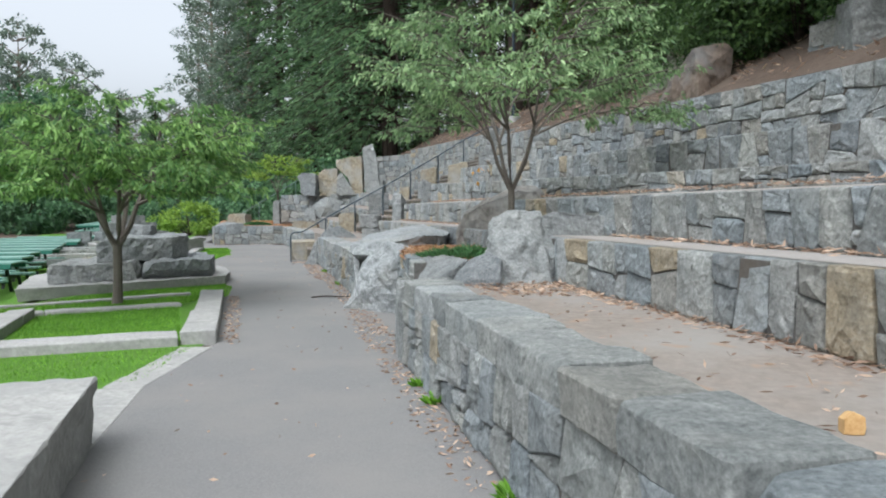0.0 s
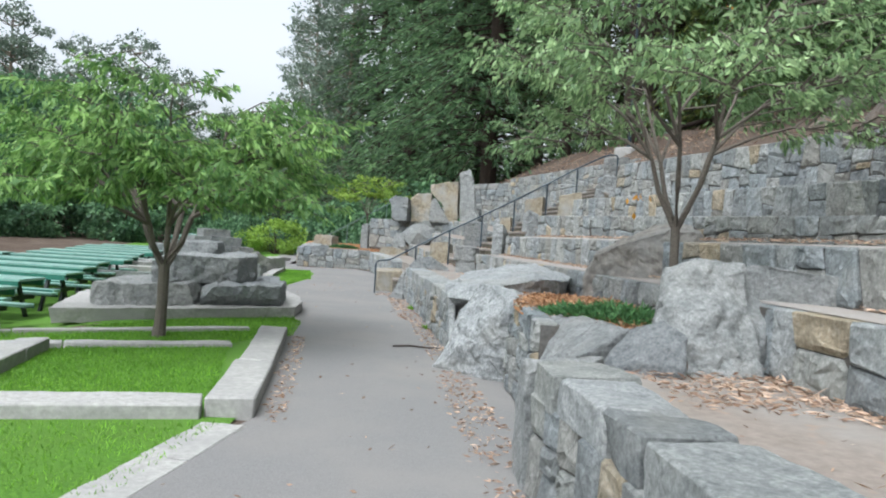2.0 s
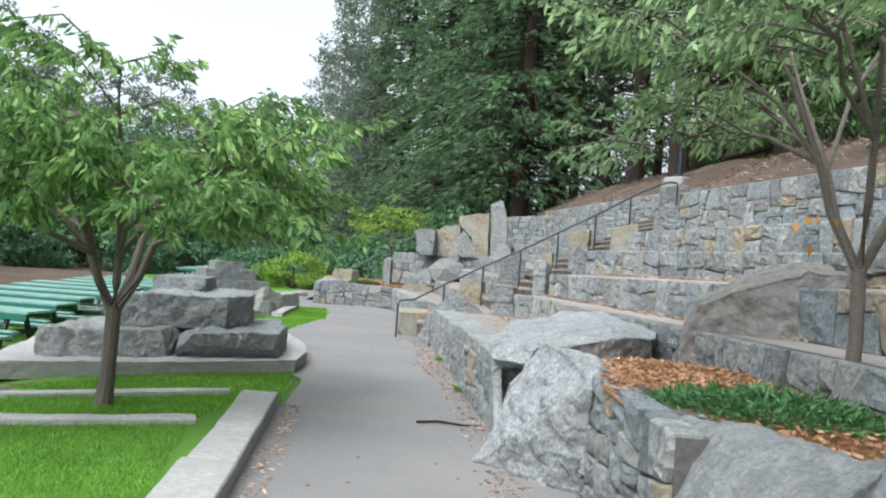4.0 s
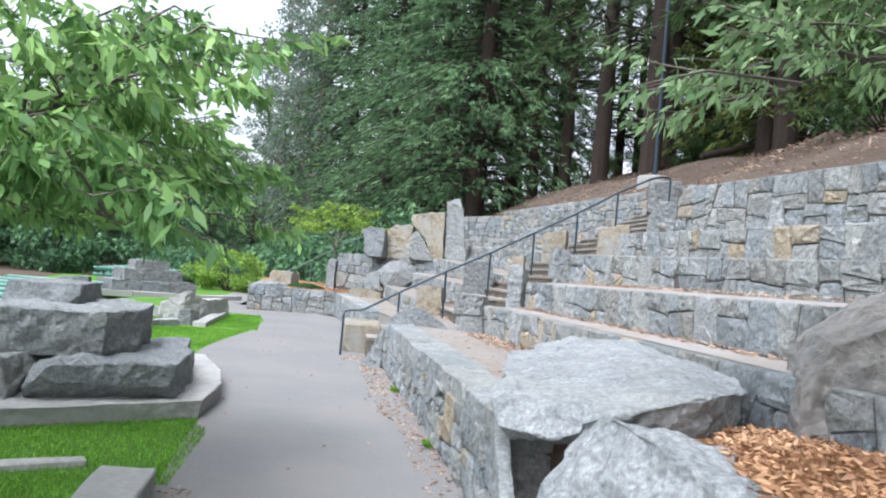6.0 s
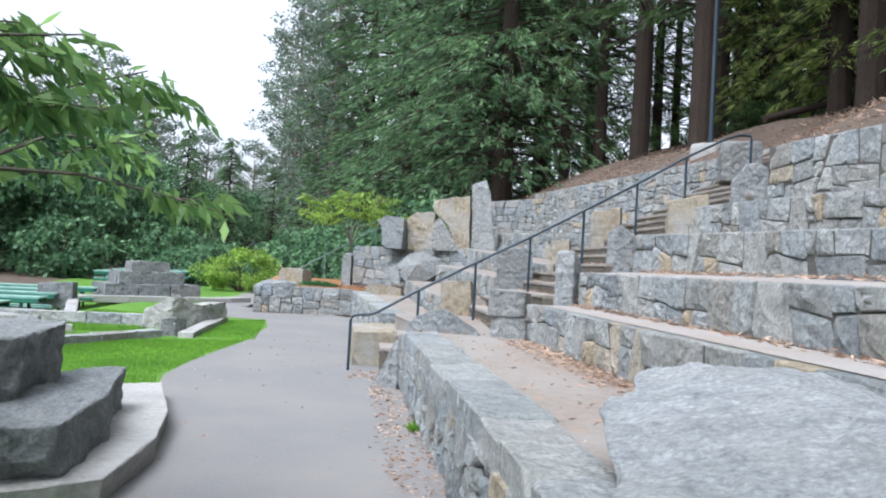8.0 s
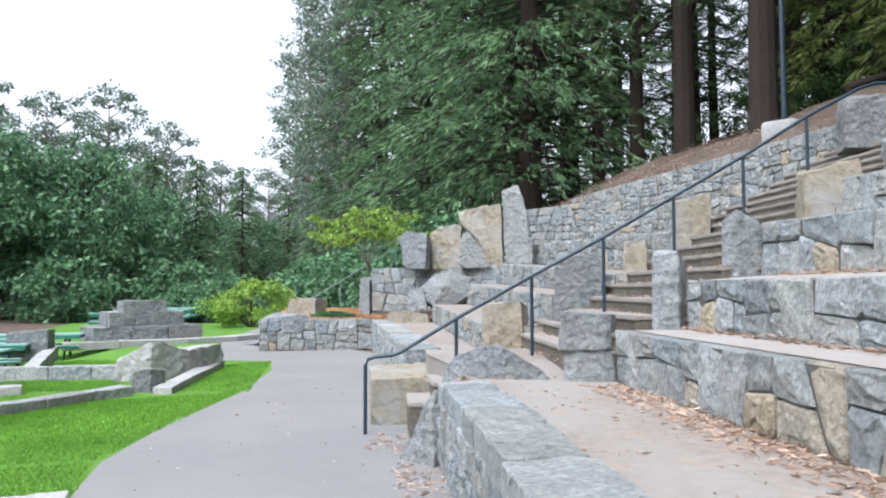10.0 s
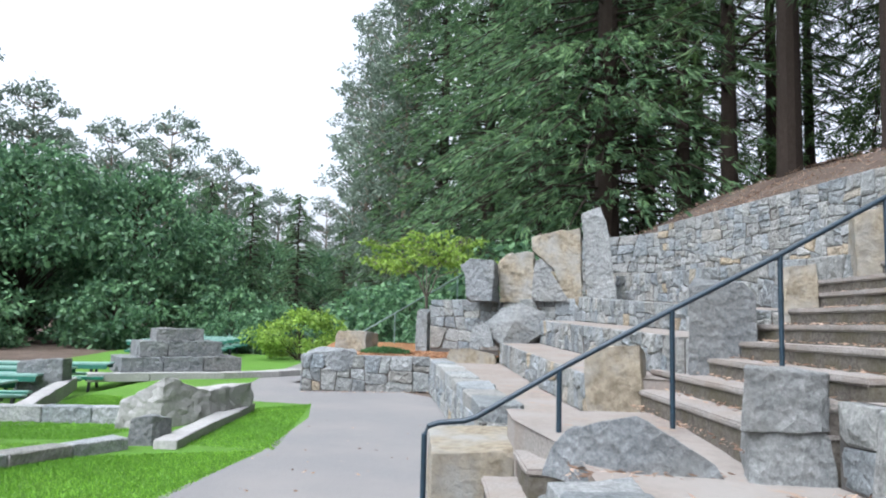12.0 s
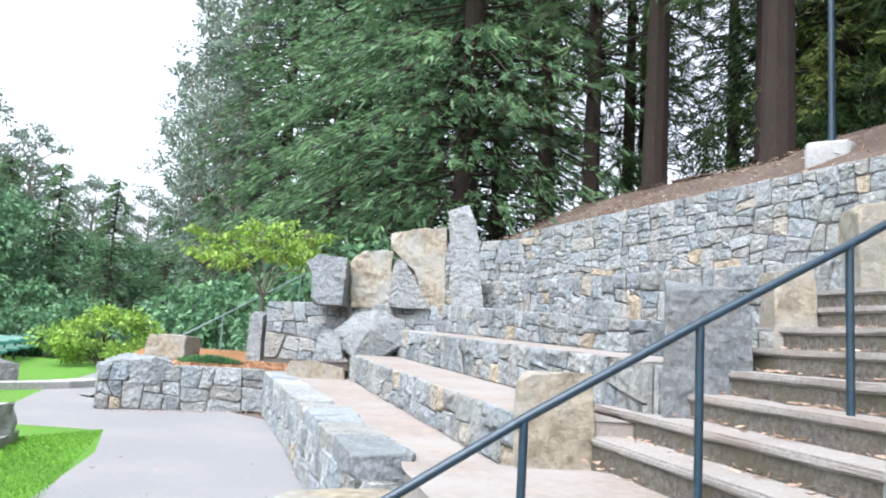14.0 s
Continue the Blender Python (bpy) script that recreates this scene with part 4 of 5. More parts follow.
boulder("stone_slab", "rough grey slab stacked on the base slab", [(-5.24, 14.12, 0.50), (-4.22, 14.95, 0.51), (-4.55, 15.9, 0.52), (-5.2, 17.1, 0.52), (-6.1, 16.4, 0.5)], 0.165, 42, mat=M_ROCK, amp=0.06, lean=-0.02, size=0.06, chips=3, category="stone slab")
boulder("stone_slab", "rough grey slab with split front on the base slab", [(-6.45, 13.15, 0.49), (-5.30, 14.08, 0.50), (-6.1, 16.3, 0.5), (-7.3, 15.4, 0.48)], 0.165, 43, mat=M_ROCK, amp=0.06, lean=-0.02, size=0.06, chips=3, category="stone slab")
boulder("stone_slab", "thick dark grey slab in the stone pile", [(-6.2, 14.3, 0.92), (-5.02, 15.0, 0.94), (-4.92, 15.45, 0.94), (-5.42, 16.6, 0.95), (-6.7, 15.9, 0.92)], 0.49, 44, mat=M_ROCK, amp=0.06, lean=-0.03, size=0.06, chips=3, category="stone slab")
boulder("stone_slab", "thin grey slab on top of the stone pile", [(-6.25, 15.1, 1.14), (-5.74, 15.6, 1.15), (-6.0, 16.4, 1.15), (-6.6, 16.0, 1.14)], 0.925, 45, mat=M_ROCK, amp=0.03, size=0.06, chips=3, category="stone slab")

# second pile, far
slab_row("kerb", "pale stone kerb round the far stone pile", [(-15.9, 31.0), (-13.0, 33.6), (-12.4, 35.4)], 0.5, -0.05, 0.16, 9, each=1.4)
MC = Vector((-15.2, 33.4, 0))
along = Vector((0.66, 0.75, 0)).normalized()
across = Vector((-along.y, along.x, 0))
for z0, z1, half, cuts in ((0.1, 0.52, 1.5, 3), (0.52, 0.92, 1.05, 3), (0.92, 1.24, 0.62, 1)):
    for k in range(cuts):
        for d in (-1, 1) if cuts > 1 else (0,):
            a0, a1 = -half + 2 * half * k / cuts + 0.01, -half + 2 * half * (k + 1) / cuts - 0.01
            w = half * 0.6
            lo, hi = (-w, w) if d == 0 else ((-w, -0.01) if d < 0 else (0.01, w))
            q = [MC + along * a + across * b for a, b in ((a0, lo), (a1, lo), (a1, hi), (a0, hi))]
            boulder("stone_block", "squared grey stone block in the far pile", [(p.x, p.y, z1) for p in q], z0, 50 + k + d, chips=2, mat=M_DARKROCK, amp=0.03, lean=0, bevel=0.03, category="stone block", group="far stone pile")

# kerbed beds of the far lawn
slab_row("kerb", "low grey and pale stone kerb of the lawn bed", [(-12.5, 19.2), (-9.35, 21.1), (-9.1, 22.2), (-8.75, 23.7)], 0.3, -0.05, 0.14, 21, M_STONE, each=0.9)
slab_row("kerb", "pale stone kerb strip in the lawn", [(-8.25, 23.9), (-9.0, 26.3), (-9.4, 27.6)], 0.3, -0.05, 0.12, 22, each=1.2)
slab_row("kerb", "grey stone kerb of a raised lawn bed", [(-9.85, 25.4), (-11.5, 24.9), (-13.5, 24.2)][::-1], 0.25, -0.05, 0.24, 23, M_STONE, each=1.0)
slab_row("kerb", "pale stone kerb strip in the lawn", [(-11.6, 25.1), (-14.8, 29.5)], 0.25, -0.05, 0.22, 24, each=1.2)
slab_row("kerb", "pale stone kerb strip in the lawn", [(-13.2, 21.0), (-10.4, 23.4)], 0.3, -0.05, 0.14, 25, each=1.1)
slab_row("kerb", "grey stone kerb block in the lawn", [(-12.4, 22.7), (-11.2, 23.5)], 0.35, -0.05, 0.24, 26, M_STONE, each=1.4)
slab_row("kerb", "pale stone kerb strip in the lawn", [(-15.6, 21.5), (-12.4, 24.4)], 0.3, -0.05, 0.16, 27, each=1.2)
boulder("boulder", "pale weathered rock with a saddle top on the lawn", [(-9.95, 25.0, 0.35), (-9.5, 25.3, 0.72), (-9.3, 26.1, 0.45), (-9.35, 27.4, 0.5), (-9.75, 27.7, 0.45), (-10.2, 26.4, 0.4)], -0.03, 60, M_PALE, amp=0.06, lean=0.1)
boulder("boulder", "small dark grey boulder on the lawn", [(-8.92, 23.9, 0.33), (-8.68, 24.0, 0.36), (-8.62, 24.3, 0.3), (-8.9, 24.3, 0.34)], -0.03, 61, mat=M_DARKROCK, amp=0.03, lean=0.15)
boulder("boulder", "dark grey upright block by the benches", [(-14.9, 28.0, 0.62), (-14.2, 28.4, 0.66), (-14.4, 28.9, 0.66), (-15.1, 28.5, 0.62)], -0.03, 62, mat=M_DARKROCK, amp=0.04)


# ---- benches ----
def picnic_table(length):
    """A picnic table: planked top with an apron, a seat plank at either side, sloping leg frames."""
    ob = empty("picnic_table", "long green painted picnic table, worn top with painted sky reflection", "table", "rows of green tables")
    for k in range(4):
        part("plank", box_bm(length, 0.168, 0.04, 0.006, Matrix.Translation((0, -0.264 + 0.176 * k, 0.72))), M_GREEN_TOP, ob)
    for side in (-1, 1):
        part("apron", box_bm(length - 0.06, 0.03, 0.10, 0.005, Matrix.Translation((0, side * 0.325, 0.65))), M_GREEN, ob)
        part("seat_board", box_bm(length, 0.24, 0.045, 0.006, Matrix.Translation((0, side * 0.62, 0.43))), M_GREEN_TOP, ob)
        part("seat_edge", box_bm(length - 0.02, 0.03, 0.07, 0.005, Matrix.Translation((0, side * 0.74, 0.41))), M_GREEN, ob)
    for x in (-length / 2 + 0.4, length / 2 - 0.4):
        part("crossbar", box_bm(0.05, 1.3, 0.08, 0.005, Matrix.Translation((x, 0, 0.37))), M_DARK, ob)
        for side in (-1, 1):
            part("leg", box_bm(0.06, 0.07, 0.76, 0.005, Matrix.Translation((x, side * 0.33, 0.345)) @ Matrix.Rotation(side * 0.38, 4, "X")), M_DARK, ob)
    return ob


bench = picnic_table(2.9)
first = True
for r in range(12):
    turn = radians(4 + 2.2 * r)
    for k in range(4 if r < 6 else 1):
        y = 12.6 + 1.78 * r
        c = Vector((bench_line(y), y, 0)) + Vector((math.cos(turn), math.sin(turn), 0)) * (-2.3 - k * 3.1 - 0.15 * math.sin(r * 2.1))
        c.z = lawn_z(c.x, c.y) - 0.005
        m = Matrix.Translation(c) @ Matrix.Rotation(turn, 4, "Z")
        if first:
            bench.matrix_world, first = m, False
        else:
            copy_thing(bench, m)
for r in range(8):
    c = Vector((-18.6, 37.9, 0)) + Vector((-0.75, 1.7, 0)) * r
    copy_thing(bench, Matrix.Translation(c) @ Matrix.Rotation(radians(35), 4, "Z"))

# ---- lamp post ----
lamp = empty("street_lamp", "tall dark teal steel lamp post on a concrete footing", "lamp post")
v, f = tube([(2.05, 31.4, 4.9), (2.05, 31.4, 5.8), (2.05, 31.4, 12.5)], [0.075, 0.06, 0.05], 12)
raw("pole", v, f, M_RAIL, lamp)
v, f = tube([(2.05, 31.4, 5.22), (2.05, 31.4, 5.28)], [0.15, 0.15], 12)
raw("base_plate", v, f, M_RAIL, lamp)
part("footing", roughen(prism_bm([(1.5, 31.2, 5.2), (2.1, 30.9, 5.2), (2.7, 31.5, 5.22), (2.1, 31.9, 5.24)], 4.6), 5, 0.03, 0.15, 0.04), M_PALE, lamp, "rough pale concrete footing", 35)


# ---- hillside ----
def hill_edge(y):
    return float(np.interp(y, [-30, -9, 21.9, 24, 27.4, 38.3, 50, 90], [17.5, front(-9) + 5.45, front(21.9) + 5.45, 2.0, 2.75, -2.7, -9.5, -32]))


def hill_z(x, y):
    d = x - hill_edge(y)
    t = float(np.interp(y, [-9, 21.9, 24, 27.4, 40, 52, 70], [2.42, 3.5, 3.95, 4.36, 4.36, 2.0, 0.3]))
    if d < 0:
        return max(-0.3, t + d * 1.1)
    n = noise.fractal(Vector((x * 0.25, y * 0.25, 3)), 1.0, 2.0, 3) * 0.35 * min(1, d / 3)
    return t + min(d, 3) * 0.48 + max(0, min(d - 3, 10)) * 0.27 + n


ds = [-5.0, -1.2, 0.02, 0.5, 1.2, 2, 3, 4.2, 5.5, 7, 9, 12, 16, 22, 30, 45, 70]
yy = list(np.linspace(-30, 110, 90))
hv, hf = [], []
for y in yy:
    for d in ds:
        x = hill_edge(y) + (d if y > 40.5 or d > 0 else 0.01 + d * 0.001)
        hv.append((x, y, hill_z(x, y) if not (y <= 40.5 and d <= 0) else hill_z(hill_edge(y) + 0.01, y) - (0.5 if d < -1.5 else 0)))
for j in range(len(yy) - 1):
    for i in range(len(ds) - 1):
        a = j * len(ds) + i
        hf.append((a, a + 1, a + len(ds) + 1, a + len(ds)))
tagged(raw("hillside", hv, hf, M_SOIL), "steep brown forest floor with needle litter", "hillside", kind="structure")


# ---- leaves and trees ----
def leaf_mesh(name, centers, dirs, length, width, seed, material, parent=None):
    """Many small pointed leaves, each a rhombus that hangs from its place."""
    rng = np.random.default_rng(seed)
    c = np.asarray(centers, float)
    d = np.asarray(dirs, float)
    d /= np.linalg.norm(d, axis=1)[:, None] + 1e-9
    r = rng.normal(size=d.shape)
    s = np.cross(d, r)
    s /= np.linalg.norm(s, axis=1)[:, None] + 1e-9
    k = rng.uniform(0.6, 1.3, len(c))[:, None]
    L, W = length * k, width * k
    v = np.stack([c, c + d * L * 0.45 + s * W, c + d * L, c + d * L * 0.45 - s * W], 1).reshape(-1, 3)
    n = len(c)
    me = bpy.data.meshes.new(name)
    me.vertices.add(4 * n)
    me.vertices.foreach_set("co", v.ravel())
    me.loops.add(4 * n)
    me.loops.foreach_set("vertex_index", np.arange(4 * n))
    me.polygons.add(n)
    me.polygons.foreach_set("loop_start", np.arange(0, 4 * n, 4))
    me.update(calc_edges=True)
    return place_mesh(name, me, material, parent)


def wood(ob, vs, fs, sides, rings, bark):
    """The first tube is the trunk; the rest are the branches."""
    nv, nf = sides * rings, sides * (rings - 1) + 2
    raw("trunk", vs[:nv], fs[:nf], bark, ob)
    tagged(raw("limbwork", vs[nv:], [tuple(i - nv for i in g) for g in fs[nf:]], bark, ob), kind="stuff")


def young_tree(label, base, fork, limbs, reach, top, nleaf, leafmat, seed, leaf=(0.11, 0.022), spread=1.0, lift=0.0, floor=0.0, droop=0.5, sag=0.0, thick=1.0):
    """A small broad tree: a short trunk, spreading limbs, twigs and hanging leaves."""
    rng = random.Random(seed)
    ob = empty("tree", label, "tree")
    vs, fs = [], []
    b = Vector(base)
    fk = Vector((b.x + 0.03, b.y, fork))
    add_tube(vs, fs, [b - Vector((0, 0, 0.1)), b + Vector((0.02, 0, 0.15)), (b + fk) / 2 + Vector((0.02, -0.01, 0)), fk], [0.10 * thick, 0.075 * thick, 0.068 * thick, 0.07 * thick], 10)
    tips = []
    mains = 5
    joints = []
    for k in range(mains):
        a = 2 * math.pi * (k + 0.5) / mains + rng.uniform(-0.35, 0.35)
        g = rng.uniform(0.22, 0.36)
        j = fk + Vector((math.cos(a) * reach * g * 0.55, math.sin(a) * reach * g * 0.55, (top - fork) * g))
        add_tube(vs, fs, [fk - Vector((0, 0, 0.06)), fk.lerp(j, 0.5) + Vector((math.cos(a) * 0.05, math.sin(a) * 0.05, 0)), j], [0.050 * thick, 0.040 * thick, 0.034 * thick], 7)
        joints.append(j)
    for i in range(limbs):
        a = 2 * math.pi * i / limbs + rng.uniform(-0.3, 0.3)
        out = Vector((math.cos(a), math.sin(a), 0))
        up = top - fork
        rise = (lift + (1 - lift) * (0.36, 0.95, 0.62, 1.0, 0.46, 0.8)[i % 6]) * rng.uniform(0.94, 1.06)
        r = reach * (1.45 - 0.8 * rise) * rng.uniform(0.9, 1.05)
        start = joints[i * mains // limbs]
        end = fk + out * r + Vector((0, 0, up * rise - sag))
        pts = [start]
        for t in (0.25, 0.5, 0.75, 1.0):
            pts.append(start.lerp(end, t) + Vector((rng.uniform(-0.07, 0.07), rng.uniform(-0.07, 0.07), up * 0.10 * math.sin(math.pi * t))))
        add_tube(vs, fs, pts, [0.030 * thick, 0.024 * thick, 0.018 * thick, 0.011 * thick, 0.004], 6)
        for j in range(12):
            t = rng.uniform(0.25, 1.0)
            k = min(3, int(t * 4))
            p = pts[k].lerp(pts[k + 1], t * 4 - k if t < 1 else 1)
            a2 = a + rng.uniform(-1.5, 1.5)
            ln = reach * rng.uniform(0.25, 0.55)
            q1 = p + Vector((math.cos(a2), math.sin(a2), rng.uniform(0.0, 0.9))) * ln * 0.5
            q2 = q1 + Vector((math.cos(a2), math.sin(a2), rng.uniform(-droop, 0.35))) * ln * 0.5
            add_tube(vs, fs, [p, q1, q2], [0.012, 0.008, 0.003], 4)
            tips += [(p, q1), (q1, q2), (q1, q2)]
            for _ in range(3):
                a3 = a2 + rng.uniform(-1.2, 1.2)
                s = p.lerp(q2, rng.uniform(0.4, 1.0))
                e = s + Vector((math.cos(a3), math.sin(a3), rng.uniform(-droop, 0.5))) * rng.uniform(0.15, 0.42)
                add_tube(vs, fs, [s, e], [0.005, 0.002], 3)
                tips += [(s, e), (s, e)]
    wood(ob, vs, fs, 10, 4, M_CHERRY)
    nr = np.random.default_rng(seed)
    pick = nr.integers(0, len(tips), nleaf)
    t = nr.uniform(0.1, 1.05, nleaf)
    A = np.array([list(p) for p, _ in tips])[pick]
    B = np.array([list(q) for _, q in tips])[pick]
    c = A + (B - A) * t[:, None] + nr.normal(0, 0.025, (nleaf, 3))
    d = (B - A) / (np.linalg.norm(B - A, axis=1)[:, None] + 1e-6) * 0.6 + nr.normal(0, 0.45, (nleaf, 3)) + np.array([0, 0, -0.75])
    keep = c[:, 2] > floor
    leaf_mesh("crown", c[keep], d[keep], leaf[0], leaf[1], seed, leafmat, ob)
    return ob


def conifer(label, h, r, low, seed, mat, bark, nb=220, per=46, trunk_r=0.4, size=0.42, droop=0.55, thin=0.034, fan=6):
    """A tall conifer at the origin: trunk, whorls of drooping branches, sprays of needles."""
    rng = random.Random(seed)
    ob = empty("conifer", label, "tree", "forest conifers")
    vs, fs = [], []
    add_tube(vs, fs, [(0, 0, -1.0), (0, 0, 0.3), (0.05, 0, h * 0.3), (0.0, 0.05, h * 0.7), (0, 0, h)], [trunk_r * 1.5, trunk_r * 1.1, trunk_r * 0.85, trunk_r * 0.45, 0.03], 10)
    C, D = [], []
    for i in range(nb):
        t = (i + rng.random()) / nb
        z = low + (h - low) * t
        a = rng.uniform(0, 2 * math.pi)
        ln = r * (1 - t) ** 0.7 * rng.uniform(0.55, 1.1) + 0.4
        out = Vector((math.cos(a), math.sin(a), 0))
        side = Vector((-out.y, out.x, 0))
        bend = lambda s: out * ln * s + Vector((0, 0, z + ln * (0.22 * s - droop * s * s)))
        add_tube(vs, fs, [bend(0), bend(0.5), bend(1.0)], [0.05, 0.03, 0.01], 4)
        for k in range(per):
            s = rng.uniform(0.12, 1.0) ** 0.75
            w = rng.uniform(-1, 1) * ln * 0.26 * (1.15 - s)
            p = bend(s) + side * w + Vector((0, 0, -abs(w) * 0.4 + rng.uniform(-0.1, 0.05)))
            base = out * 0.7 + side * (0.8 if w > 0 else -0.8) * rng.random() + Vector((0, 0, rng.uniform(-1.0, 0.0)))
            for _ in range(fan):
                C.append(p + Vector((rng.uniform(-0.07, 0.07), rng.uniform(-0.07, 0.07), rng.uniform(-0.05, 0.05))))
                D.append(base + Vector((rng.uniform(-0.5, 0.5), rng.uniform(-0.5, 0.5), rng.uniform(-0.4, 0.3))))
    wood(ob, vs, fs, 10, 5, bark)
    leaf_mesh("crown", C, D, size, size * thin, seed, mat, ob)
    return ob


def broad(label, h, r, seed, mat, bark, clumps=60, per=120, size=0.3, low=0.15, gap=0.75, name="tree", trunk_r=0.2, category="tree", group="", puff=1.0):
    """A round or open broadleaf crown at the origin, of leaf clumps on limbs."""
    rng = random.Random(seed)
    ob = empty(name, label, category, group)
    vs, fs = [], []
    add_tube(vs, fs, [(0, 0, -0.5), (0.1, 0, h * 0.3), (-0.1, 0.1, h * 0.65), (0, 0, h * 0.92)], [trunk_r * 1.2, trunk_r, trunk_r * 0.6, 0.03], 8)
    C, D = [], []
    nr = np.random.default_rng(seed)
    for i in range(clumps):
        z = low + (1 - low) * rng.random()
        a = rng.uniform(0, 2 * math.pi)
        wide = math.sin(math.pi * (0.12 + 0.85 * (z - low) / (1 - low))) ** 0.6
        q = r * wide * rng.uniform(gap - 0.3, 1.0)
        c = Vector((math.cos(a) * q, math.sin(a) * q, z * h))
        add_tube(vs, fs, [(0, 0, max(0, z * h - q * 0.7)), c * 0.6 + Vector((0, 0, z * h * 0.36)), c], [trunk_r * 0.3, trunk_r * 0.15, 0.01], 4)
        cr = r * rng.uniform(0.16, 0.34) * puff
        pts = nr.normal(0, 1, (per, 3))
        pts /= np.linalg.norm(pts, axis=1)[:, None]
        pts *= cr * nr.uniform(0.45, 1.0, (per, 1)) * np.array([1.15, 1.15, 0.7])
        C.append(pts + np.array(c))
        D.append(pts * 0.7 / cr + nr.normal(0, 0.5, (per, 3)) + np.array([0, 0, -0.35]))
    wood(ob, vs, fs, 8, 4, bark)
    leaf_mesh("crown", np.concatenate(C), np.concatenate(D), size, size * 0.24, seed, mat, ob)
    return ob


young_tree("young round-headed cherry tree with drooping green leaves", (-4.6, 12.0, 0.02), 0.92, 18, 1.75, 2.95, 25000, M_LEAF, 71, (0.115, 0.0175), droop=0.35, sag=0.0, floor=1.2)
tree_right = young_tree("young open cherry tree with pale green leaves in a mulch bed", (1.45, 10.75, 0.86), 1.75, 15, 1.75, 4.0, 12000, M_LEAF_R, 72, (0.09, 0.015), droop=0.3, thick=0.62, lift=0.05, floor=1.8)
lime = young_tree("small spreading maple with lime green leaves", (-9.05, 35.8, 0.8), 2.3, 9, 1.5, 4.0, 4200, M_LIME, 73, (0.13, 0.03), droop=0.15, thick=0.6, floor=2.5)


def far_place(az, dist):
    return -2.8 + math.sin(radians(az)) * dist, 16.2 + math.cos(radians(az)) * dist


def plant(proto, used, x, y, z, turn, s):
    m = Matrix.Translation((x, y, z)) @ Matrix.Rotation(turn, 4, "Z")
    if not used:
        ob = proto
        ob.matrix_basis = m
        used.append(1)
    else:
        ob = copy_thing(proto, m)
    ob.scale = (s, s, s * 1.0)
    return ob


rngp = random.Random(5)
conA = conifer("tall dark green conifer with drooping branches", 28, 6.4, 1.4, 81, M_CON, M_BARK, nb=400, per=25, size=0.36, thin=0.075)
conB = conifer("tall redwood with a bare lower trunk", 26, 4.4, 4.5, 82, M_CON2, M_BARK, nb=115, per=12, trunk_r=0.31, size=0.5, thin=0.035, fan=7)
conC = conifer("narrow young dark conifer", 11, 2.3, 0.4, 83, M_CON, M_BARK, nb=130, per=22, trunk_r=0.14, size=0.3, fan=4, thin=0.05)
uA, uB, uC = [], [], []
for az, dist, s in ((-16.5, 47, 1.05), (-13, 40, 0.95), (-8.5, 33, 1.0), (-4.0, 27.5, 1.05), (-6, 44, 1.1), (-11, 52, 1.15), (-1, 38, 1.0)):
    x, y = far_place(az, dist)
    plant(conA, uA, x, y, hill_z(x, y), rngp.uniform(0, 6), s)
for x, y, s in ((10.5, 9, 0.8), (10.0, 15.5, 0.75), (8.5, 45, 0.9), (15, 33.5, 0.85), (11.5, 37, 0.8), (13, 28, 0.8), (10, 31.5, 0.75), (17.5, 25, 0.85)):
    plant(conA, uA, x, y, hill_z(x, y), rngp.uniform(0, 6), s)
spots = [(-2.04, 43.5), (-0.6, 42.5), (0.8, 39.5), (2.2, 34.2), (3.2, 37.5), (1.2, 46), (4.6, 41), (6.2, 35.5), (5.2, 31.5), (8.2, 33), (9.6, 38), (7.2, 27.5), (10.5, 28), (12.5, 33), (6.4, 45), (9.5, 48), (3.4, 51), (13, 43), (8.8, 22.5), (12, 20), (15, 26), (17, 35), (10.2, 16.5), (14.5, 13), (9.8, 11), (12.5, 7), (15.8, 5), (18, 18), (11.5, 1), (15, -3), (20, 8), (21, 28), (19, 46), (14, 54), (24, 16), (5.5, 38.5), (11, 43), (16, 40), (8, 41), (18, 31), (14, 22), (17, 12), (22, 22), (26, 30), (20, 0), (12, -6), (2.2, 48), (7, 52), (-3.5, 50), (-1, 56), (7.5, 38), (10.5, 35.5), (13.5, 38.5), (16.5, 29.5), (11.5, 24), (15.5, 20.5), (17.5, 41), (11, 47.5), (6, 49), (20.5, 35), (13, 16.5), (5.0, 28.8), (6.4, 25.2), (5.9, 21.8), (5.6, 18.6), (6.6, 14.6), (7.6, 18.2)]
for x, y in spots:
    plant(conB, uB, x, y, hill_z(x, y) - 0.1, rngp.uniform(0, 6), rngp.uniform(0.75, 1.15))
for az, dist, s in ((-31, 54, 1.0), (-27.5, 60, 1.05), (-24, 64, 0.9), (-34, 60, 1.1), (-64, 40, 1.3), (-21.5, 50, 0.9)):
    x, y = far_place(az, dist)
    plant(conC, uC, x, y, 0, rngp.uniform(0, 6), s)
sapling = conifer("young redwood with yellow-green foliage under the tall trees", 7.5, 1.9, 0.8, 89, M_OLIVE, M_BARK, nb=110, per=16, trunk_r=0.09, size=0.26, fan=5, thin=0.08)
uD = []
for x, y, s in ((5.2, 31.5, 1.0), (6.6, 27.5, 1.1), (4.4, 36.5, 0.9)):
    plant(sapling, uD, x, y, hill_z(x, y) - 0.1, rngp.uniform(0, 6), s)
eucA = broad("tall airy eucalyptus with pale trunk", 22, 5.5, 84, M_EUC, M_BARK_PALE, clumps=75, per=75, size=0.42, low=0.3, gap=0.55, trunk_r=0.3, puff=0.62, group="eucalyptus trees")
